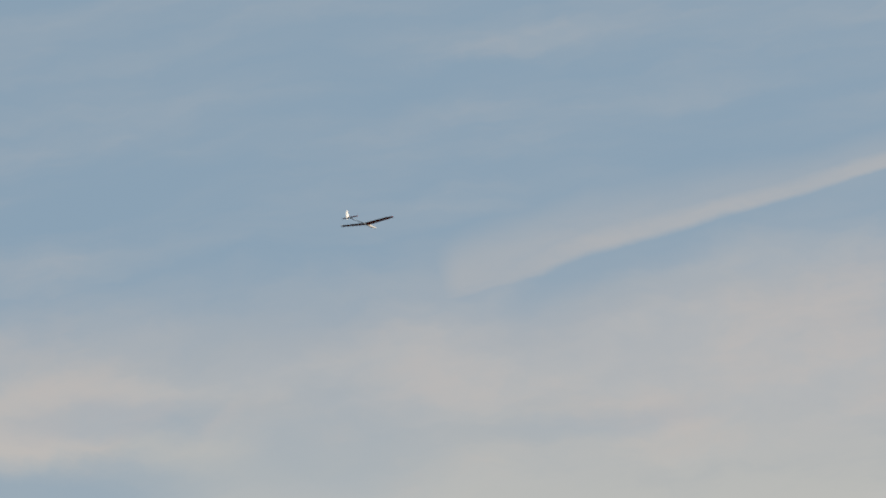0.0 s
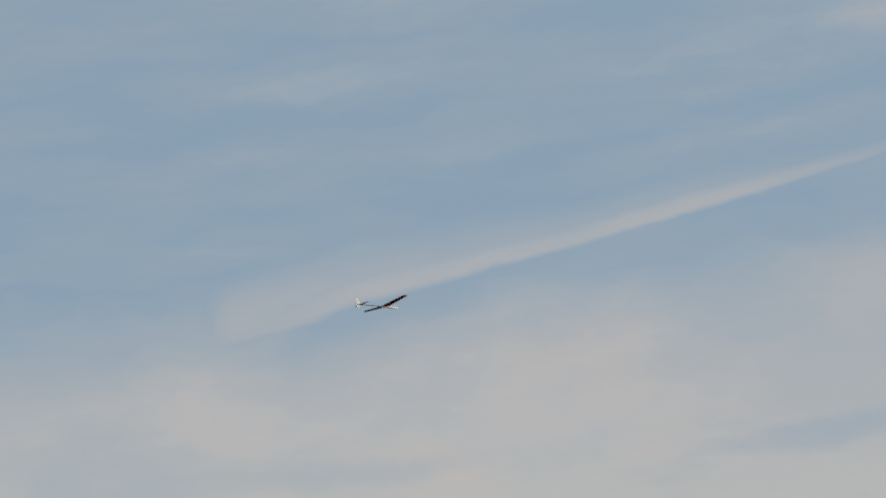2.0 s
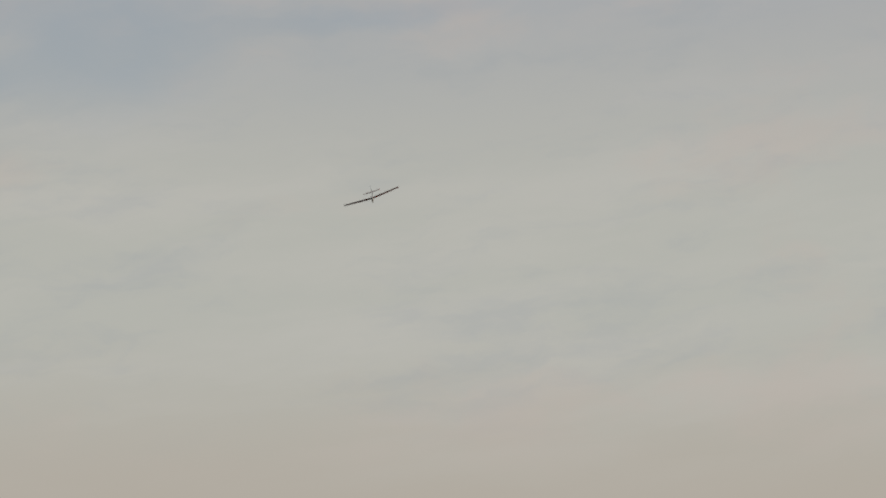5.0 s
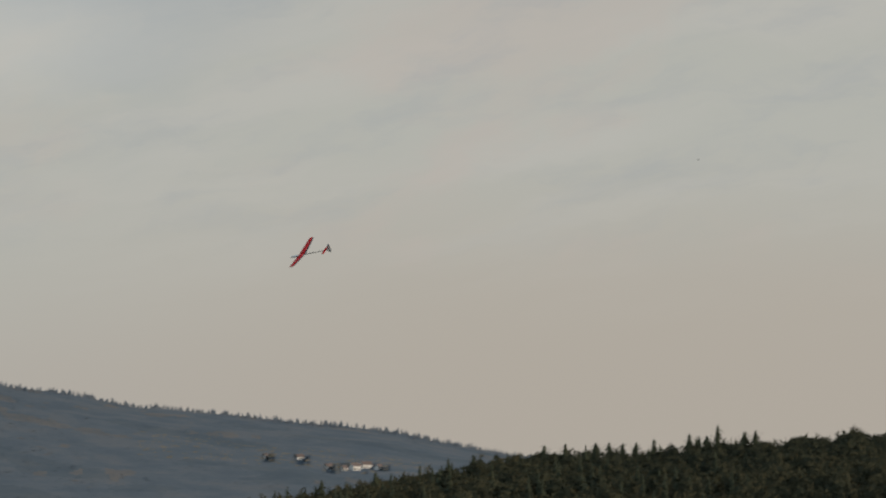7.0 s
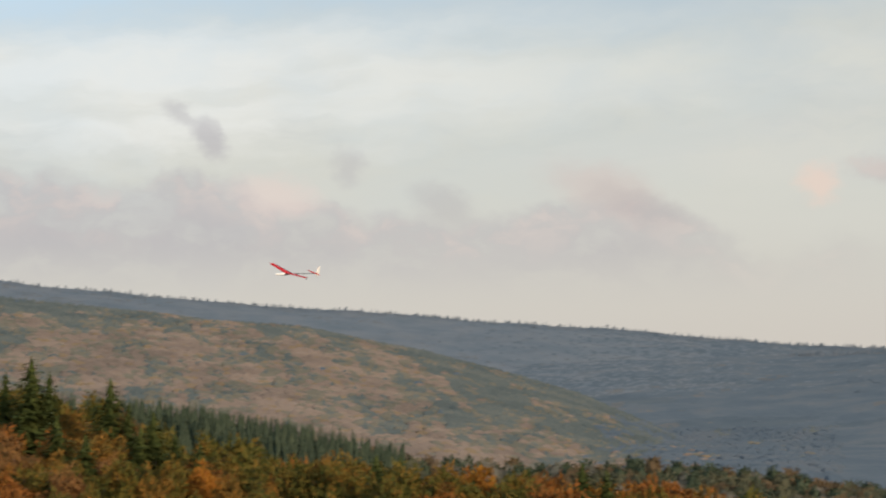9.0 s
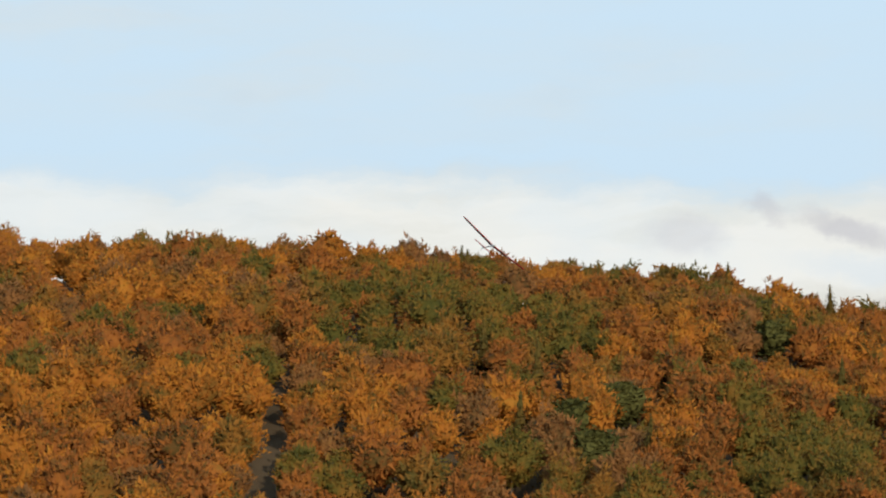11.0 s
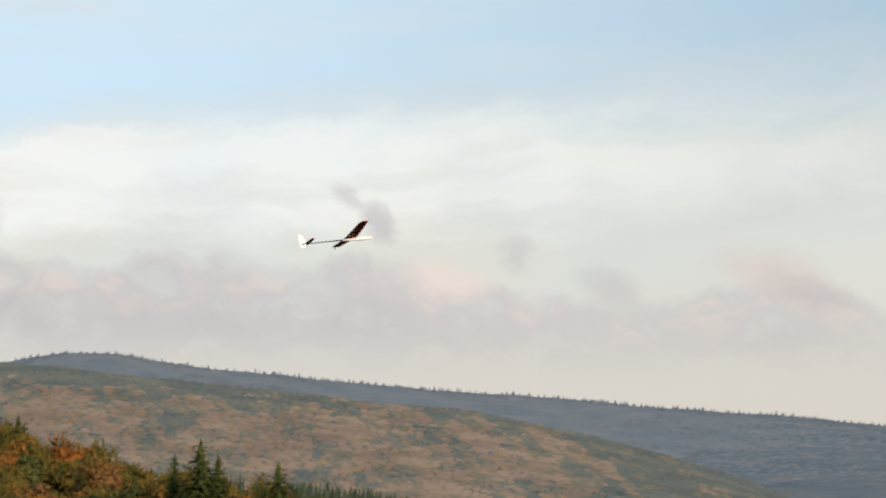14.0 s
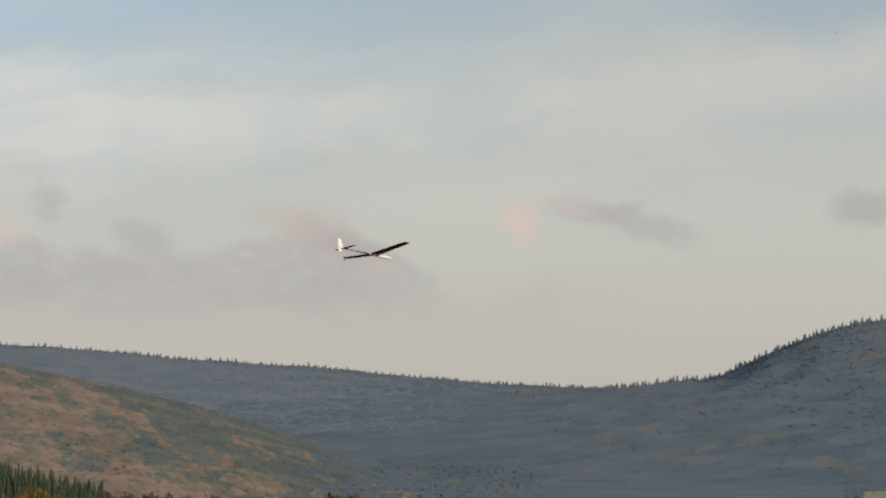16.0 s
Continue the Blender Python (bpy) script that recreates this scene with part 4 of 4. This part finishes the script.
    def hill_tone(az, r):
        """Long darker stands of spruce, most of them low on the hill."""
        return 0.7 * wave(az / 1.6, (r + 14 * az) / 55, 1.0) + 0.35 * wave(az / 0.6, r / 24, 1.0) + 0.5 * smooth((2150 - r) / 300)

    def russet(az, r):
        """Beeches still in leaf, most of them under the summit."""
        summit = smooth((r - 2180) / 300) * smooth((az - 20.5) / 3.5) * smooth((34 - az) / 5)
        return wave(az / 1.1, r / 42, 1.0) + 0.5 * wave(az / 0.35, r / 17, 1.0) + 0.4 * wave(az / 0.12, r / 30, 1.0) - 1.0 + 1.25 * summit

    hedge = (r < 1600) & (az > 21.6)
    tips = r > 2600
    conifer = np.where(tips, rng.uniform(size=len(X)) < 0.8, rng.uniform(size=len(X)) < 0.6) & ~hedge
    kind = np.where(conifer, rng.integers(5, 9, len(X)), rng.integers(0, 5, len(X)))
    kind = np.where(r < 1790, rng.integers(9, 14, len(X)), kind)
    patch = russet(az, r) + rng.normal(scale=0.3, size=len(X)) > 0
    village = (az > 33.2) & (az < 39.2) & (r > 2190) & (r < 2345) & (rng.uniform(size=len(X)) < 0.55)
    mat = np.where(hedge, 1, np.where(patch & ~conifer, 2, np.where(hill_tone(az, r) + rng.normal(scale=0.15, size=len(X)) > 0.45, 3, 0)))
    mat = np.where(village, 4, mat)
    # the hill's blue-grey is haze and shade put into the colour
    woods("round_hill_woodland", "woods covering a round hill, haze and shade painted in as blue-grey", X, Y, beech + cone + low_tree, (kind, mat), [FAR_BLUE_HAZE, FAR_OLIVE, FAR_RUSSET, FAR_DEEP, FAR_MIXED], rng, 0.93, 1.0, flat=False, canopy=(8.4, 46, 1740, 2665, 8.0, 0.09, 7.0, lambda az, r: np.select([russet(az, r) > 0, hill_tone(az, r) > 0.45], [2, 3], 0)), hollow=clear_of_houses)
    X, Y, az, r = scatter(rng, 21.6, 35.0, lambda a: FIELD_FAR(a) + 5, lambda a: FIELD_FAR(a) + 66, 6.8)
    edge = [crown_shape(rng, rng.uniform(10, 14), rng.uniform(7, 9), ICO2, 240, 0.6, 0.05) for _ in range(5)]
    woods("field_edge_trees", "olive and tan hedgerow trees behind the field", X, Y, edge, (rng.integers(0, 5, len(X)), rng.choice([0, 1, 1], len(X))), [FAR_OLIVE, FAR_MIXED], rng, 0.55, 1.0, flat=False)
    tall_cone = [cone_shape(rng, 13.2, 7.4, 4, 7) for _ in range(5)]
    X, Y, az, r = scatter(rng, 14, 46, 2610, 2668, 8.0)
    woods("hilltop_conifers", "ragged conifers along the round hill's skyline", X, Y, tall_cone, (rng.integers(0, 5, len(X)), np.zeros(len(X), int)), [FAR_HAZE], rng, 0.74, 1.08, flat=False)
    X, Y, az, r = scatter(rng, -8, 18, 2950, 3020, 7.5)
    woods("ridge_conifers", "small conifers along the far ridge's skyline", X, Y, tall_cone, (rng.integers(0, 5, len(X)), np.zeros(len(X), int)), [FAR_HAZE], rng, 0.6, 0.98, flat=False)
    X, Y, az, r = scatter(rng, 11, 36, 990, lambda a: np.where(a < 21.6, 1480, FIELD_NEAR(a) - 6), 6.0)
    # left of 20.5 degrees trees and canopy take the painted blue haze
    woods("hedgerow_trees", "low olive-brown trees in front of the field", X, Y, low_tree, (rng.integers(0, 5, len(X)), np.where(az + rng.normal(scale=1.2, size=len(X)) < 20.5, 2, np.where(wave(X, Y, 31) + rng.normal(scale=0.4, size=len(X)) > 0.35, 1, 0))), [VALLEY_OLIVE, VALLEY_RUSSET, FAR_BLUE_HAZE], rng, 0.6, 0.95, flat=False,
          canopy=(10.5, 21.3, 1000, 1780, 7.4, 0.1, 8.0, 2))


make_far_woods()


# ---- buildings ----
WALL = surface("white_render", [(0.70, 0.66, 0.60), (0.80, 0.77, 0.72)], 0.85, 2.0, bump=0.1)
ROOF = surface("grey_brown_roof_tiles", [(0.13, 0.095, 0.08), (0.19, 0.14, 0.12)], 0.8, 3.0, bump=0.4)
PANE = surface("dark_window_glass", [(0.02, 0.025, 0.03), (0.04, 0.045, 0.05)], 0.08, 1.0)
STEEL = surface("grey_steel", [(0.30, 0.31, 0.32), (0.42, 0.43, 0.44)], 0.45, 5.0, metal=0.8)
WHITE = surface("white_gelcoat", [(0.78, 0.77, 0.74), (0.84, 0.83, 0.80)], 0.35, 2.0)


def part(name, bm, material, parent, label=""):
    me = bpy.data.meshes.new(name)
    bm.to_mesh(me)
    bm.free()
    me.materials.append(material)
    ob = new(name, me)
    ob.parent = parent
    if label:
        ob["label"] = label
    return ob


def box(w, d, h, at=(0, 0, 0), bevel=0.0):
    bm = bmesh.new()
    bmesh.ops.create_cube(bm, size=1, matrix=Matrix.Translation(at) @ Matrix.Diagonal((w, d, h, 1)))
    if bevel:
        bmesh.ops.bevel(bm, geom=bm.edges[:], offset=bevel, segments=2, affect="EDGES", profile=0.5)
    return bm


def make_house(w, d, h, place):
    house = tagged(new("house"), "small white rendered village house with a brown tiled roof", "house", "village houses on the far slope")
    house.matrix_world = place
    part("wall", box(w, d, h + 6, (0, 0, h / 2 - 3)), WALL, house)
    bm = bmesh.new()
    rise, over = d * 0.38, 0.5
    pts = [(sx * (w / 2 + over), y, z) for sx in (-1, 1) for y, z in ((-d / 2 - over, h - 0.3), (0, h + rise), (d / 2 + over, h - 0.3), (d / 2 + over, h - 0.05), (0, h + rise + 0.3), (-d / 2 - over, h - 0.05))]
    v = [bm.verts.new(p) for p in pts]
    for i in range(6):
        bm.faces.new((v[i], v[(i + 1) % 6], v[6 + (i + 1) % 6], v[6 + i]))
    bm.faces.new(v[:6])
    bm.faces.new(v[6:])
    bmesh.ops.recalc_face_normals(bm, faces=bm.faces[:])
    part("roof", bm, ROOF, house)
    bm = bmesh.new()
    for sx in (-1, 1):
        bm.faces.new([bm.verts.new(p) for p in ((sx * w / 2, -d / 2, h), (sx * w / 2, d / 2, h), (sx * w / 2, 0, h + rise))])
    part("gable", bm, WALL, house)
    for x in (-0.3, 0, 0.3):
        for z in (1.4, 3.9):
            if z < h - 0.8:
                part("window", box(1.1, 0.12, 1.3, (x * w, -d / 2 - 0.02, z)), PANE, house)
    part("chimney", box(0.7, 0.7, 1.8, (w * 0.2, 0.6, h + rise)), ROOF, house)


for az, r, w, d, h, rz in HOUSES:
    x, y = r * math.sin(radians(az)), r * math.cos(radians(az))
    make_house(w, d, h, pose(x, y, float(land(x, y)) + 2.6, 0, 0, rz))


def make_radome():
    r, az = 1990, -7.95
    x, y = r * math.sin(radians(az)), r * math.cos(radians(az))
    z = float(land(x, y))
    tall = EYE[2] + r * math.tan(radians(3.5)) - z
    tower = tagged(new("radar_tower"), "slim mast with a white dome above the far ridge", "tower")
    tower.matrix_world = pose(x, y, z)
    bm = bmesh.new()
    bmesh.ops.create_cone(bm, cap_ends=True, segments=10, radius1=0.35, radius2=0.2, depth=tall, matrix=Matrix.Translation((0, 0, tall / 2 - 0.6)))
    part("mast", bm, STEEL, tower)
    bm = bmesh.new()
    bmesh.ops.create_cone(bm, cap_ends=True, segments=16, radius1=1.3, radius2=1.5, depth=0.4, matrix=Matrix.Translation((0, 0, tall - 1.0)))
    part("platform", bm, STEEL, tower)
    bm = bmesh.new()
    bmesh.ops.create_uvsphere(bm, u_segments=18, v_segments=12, radius=1, matrix=Matrix.Translation((0, 0, tall)) @ Matrix.Diagonal((1.45, 1.45, 0.9, 1)))
    part("dome", bm, WHITE, tower, "white dome")


make_radome()

# ---- the glider ----
UNDER = surface("dark_wing_underside", [(0.27, 0.022, 0.020), (0.33, 0.028, 0.024)], 0.5, 3.0, gloss=0.1)
RED = surface("red_wing_skin", [(0.50, 0.010, 0.011), (0.58, 0.014, 0.014)], 0.5, 3.0, gloss=0.12)
BLACK = surface("black_carbon", [(0.012, 0.012, 0.013), (0.022, 0.022, 0.023)], 0.4, 20.0)
GEL = surface("white_fuselage_paint", [(0.80, 0.78, 0.74), (0.86, 0.84, 0.80)], 0.3, 4.0)


def loft(rings, caps=True):
    """A skin over rings of points."""
    bm = bmesh.new()
    rows = [[bm.verts.new(p) for p in ring] for ring in rings]
    n = len(rows[0])
    for a, b in zip(rows, rows[1:]):
        for i in range(n):
            bm.faces.new((a[i], a[(i + 1) % n], b[(i + 1) % n], b[i]))
    if caps:
        bm.faces.new(rows[0])
        bm.faces.new(rows[-1])
    bmesh.ops.recalc_face_normals(bm, faces=bm.faces[:])
    for f in bm.faces:
        f.smooth = True
    return bm


def foil(lead, trail, y, z, thick, a=0.0, b=1.0):
    """An aerofoil section between the fractions a and b of its chord."""
    xs = [a + (b - a) * k / 7 for k in range(8)]
    def half(s):
        return 5 * thick * (0.2969 * math.sqrt(s) - 0.126 * s - 0.3516 * s * s + 0.2843 * s ** 3 - 0.1015 * s ** 4)
    c = lead - trail
    up = [(lead - s * c, y, z + c * (half(s) * 1.2 + 0.03 * math.sin(math.pi * s)) + 0.0006) for s in xs]
    down = [(lead - s * c, y, z + c * (-half(s) * 0.7 + 0.03 * math.sin(math.pi * s)) - 0.0006) for s in xs]
    return up + down[::-1]


def wing_stations(side):
    out = []
    for s in (0.0, 0.12, 0.3, 0.5, 0.7, 0.85, 0.94, 0.985, 1.0):
        y = 0.75 * s
        lead = 0.092 - 0.030 * s - 0.05 * max(0, s - 0.85) ** 2 * 10
        trail = -0.098 + 0.030 * s + 0.035 * max(0, s - 0.9) * 4
        out.append((lead, trail, side * y, 0.016 + 0.056 * s, 0.075 - 0.015 * s))
    return out


glider = tagged(new("model_glider"), "hand-launched radio model glider with red wing and white pod, flying", "model glider")
pod = [(0.335, 0.002, -0.006), (0.33, 0.009, -0.006), (0.30, 0.016, -0.007), (0.24, 0.021, -0.007), (0.16, 0.023, -0.006), (0.08, 0.020, -0.006), (0.0, 0.016, -0.004), (-0.08, 0.013, 0.0), (-0.14, 0.0105, 0.0)]
part("pod", loft([[(x, r * math.cos(k * math.pi / 6), z + r * 1.2 * math.sin(k * math.pi / 6)) for k in range(12)] for x, r, z in pod]), GEL, glider, "white pod with rounded nose")
part("boom", loft([[(x, r * math.cos(k * math.pi / 5), r * math.sin(k * math.pi / 5)) for k in range(10)] for x, r in ((-0.13, 0.0098), (-0.4, 0.0075), (-0.74, 0.0052))]), BLACK, glider, "black carbon tail boom")
for side in (1, -1):
    stations = wing_stations(side)
    wing = part("wing", loft([foil(*s, 0.0, 0.76) for s in stations]), RED, glider, "red wing half with a dark underside")
    wing.data.materials.append(UNDER)
    for face in wing.data.polygons:
        face.material_index = 1 if face.normal.z < -0.2 else 0
    part("flap", loft([foil(*s, 0.7605, 1.0) for s in stations[:-1]]), BLACK, wing, "black trailing-edge flap")
    for y, x, w, d in ((0.34, 0.02, 0.024, 0.007),):
        part("wing_marking", box(d, w, 0.0016, (x, side * y, 0.0095 + 0.056 * y / 0.75)), GEL, wing, "small white marking under the wing")
part("throwing_peg", box(0.012, 0.006, 0.07, (-0.01, 0.742, 0.07)), BLACK, glider, "throwing peg at the wing tip")
for side in (1, -1):
    tail = [(-0.585 - 0.02 * s, -0.672 + 0.012 * s, side * 0.225 * s, 0.018, 0.07) for s in (0, 0.4, 0.75, 0.93, 1.0)]
    half = part("tailplane", loft([foil(*s, 0.0, 0.66) for s in tail]), RED, glider, "red tailplane half")
    part("elevator", loft([foil(*s, 0.67, 1.0) for s in tail]), RED, half)
part("pylon", box(0.07, 0.006, 0.02, (-0.63, 0, 0.009), 0.002), BLACK, glider)


def upright(rows, a, b):
    rings = []
    for lead, trail, z in rows:
        rings.append([(x, z, y) for x, y, _ in [(p[0], p[2], 0) for p in foil(lead, trail, 0, 0, 0.07, a, b)]])
    return loft([[(x, yy, z) for x, z, yy in ring] for ring in rings])


FIN = [(-0.705, -0.762, -0.060), (-0.688, -0.768, -0.045), (-0.672, -0.772, 0.0), (-0.686, -0.774, 0.06), (-0.706, -0.776, 0.11), (-0.726, -0.774, 0.14), (-0.744, -0.770, 0.152)]
part("fin", upright(FIN, 0.0, 0.55), GEL, glider, "white fin")
part("rudder", upright(FIN, 0.56, 1.0), GEL, glider, "white rudder")

# ---- a passing insect ----
fly = tagged(new("flying_insect"), "small dark insect flying past", "insect")
bm = bmesh.new()
bmesh.ops.create_uvsphere(bm, u_segments=10, v_segments=8, radius=1, matrix=Matrix.Diagonal((0.008, 0.0035, 0.0035, 1)))
part("body", bm, BLACK, fly)
for side in (1, -1):
    bm = bmesh.new()
    bmesh.ops.create_uvsphere(bm, u_segments=10, v_segments=6, radius=1, matrix=Matrix.Translation((-0.001, side * 0.007, 0.003)) @ Matrix.Diagonal((0.003, 0.0065, 0.0004, 1)))
    part("wing", bm, BLACK, fly)

# seconds, place over the eye's level, roll, pitch, turn
FLIGHT = [
    (0, 45.47, 41.77, 19.92, 1.7, -1.3, 3.5), (0.5, 45.63, 39.87, 19.54, 6.3, -2.6, -3.5), (1, 46.44, 38.36, 19.33, 5.3, -4.0, -5.7), (1.5, 46.75, 36.85, 19.12, -3.1, -5.7, -11.2),
    (2, 45.95, 34.99, 17.92, 0.1, -6.8, -17.4), (2.5, 51.15, 38.07, 18.76, -0.4, -1.6, -2.4), (3, 51.85, 38.16, 17.71, -5.6, -0.5, 0.8), (3.5, 54.41, 39.83, 17.07, 0.6, -0.3, 8.2),
    (4, 55.59, 40.97, 16.01, -1.5, -1.9, 16.1), (4.6, 56.60, 42.40, 14.20, -12.0, 2.0, 27.0), (5.4, 55.90, 45.40, 11.40, -25.0, 8.0, 48.0), (6, 52.20, 48.60, 9.80, -30.0, 13.0, 68.0),
    (6.5, 46.88, 51.29, 8.24, -31.3, 14.5, 88.2), (7, 40.01, 53.84, 6.15, -33.3, 7.2, 115.8), (7.5, 31.22, 56.33, 5.62, -44.5, 1.3, 146.8), (8, 22.67, 59.67, 5.27, -34.0, 9.3, 170.0),
    (8.5, 13.38, 60.99, 4.73, -24.0, 11.7, 192.0), (9, 3.94, 59.69, 3.67, -15.0, 2.7, 206.7), (9.5, -4.76, 58.19, 3.94, -25.1, -7.8, 221.6), (10, -12.05, 57.01, 5.41, -37.7, -10.3, 249.1),
    (10.5, -17.40, 53.20, 6.00, -40.0, -4.0, 275.0), (11.1, -19.60, 46.60, 5.00, -38.0, 3.0, 312.0), (11.7, -16.40, 40.40, 3.40, -25.0, 4.0, 346.0), (12.2, -11.60, 38.00, 2.50, -8.0, 1.0, 370.0),
    (12.5, -8.71, 37.71, 2.23, -1.6, -0.7, 375.5), (13, -5.25, 38.44, 2.78, 0.9, -6.5, 362.4), (13.5, -1.91, 38.71, 3.60, -9.3, -9.1, 365.0), (14, 1.10, 40.07, 4.15, -9.1, -8.3, 376.1),
    (14.5, 3.54, 39.95, 4.46, -8.9, -9.0, 378.4), (15, 5.46, 40.23, 4.49, -8.4, -5.7, 379.2), (15.5, 7.17, 41.05, 4.22, -6.0, -1.4, 381.5), (16, 8.88, 43.01, 3.61, -6.3, 5.2, 389.2),
]


def motions():
    walk(glider, [(t, pose(x, y, z + EYE[2], rx, ry, rz)) for t, x, y, z, rx, ry, rz in FLIGHT])
    rows = []
    for t, az, el in ((0, 100, 4), (5, 78, 6.0), (6.5, 52.99, 7.08), (6.8, 48.0, 7.15), (7, 44.77, 7.11), (7.5, 37.43, 7.02), (8, 30.85, 6.63), (8.5, 24.88, 6.05), (10, 22, 8), (16, 21.1, 9.2)):
        a, e = radians(az), radians(el)
        rows.append((t, pose(25 * math.sin(a) * math.cos(e), 25 * math.cos(a) * math.cos(e), EYE[2] + 25 * math.sin(e), 0, 0, 180 - az)))
    walk(fly, rows)


motions()
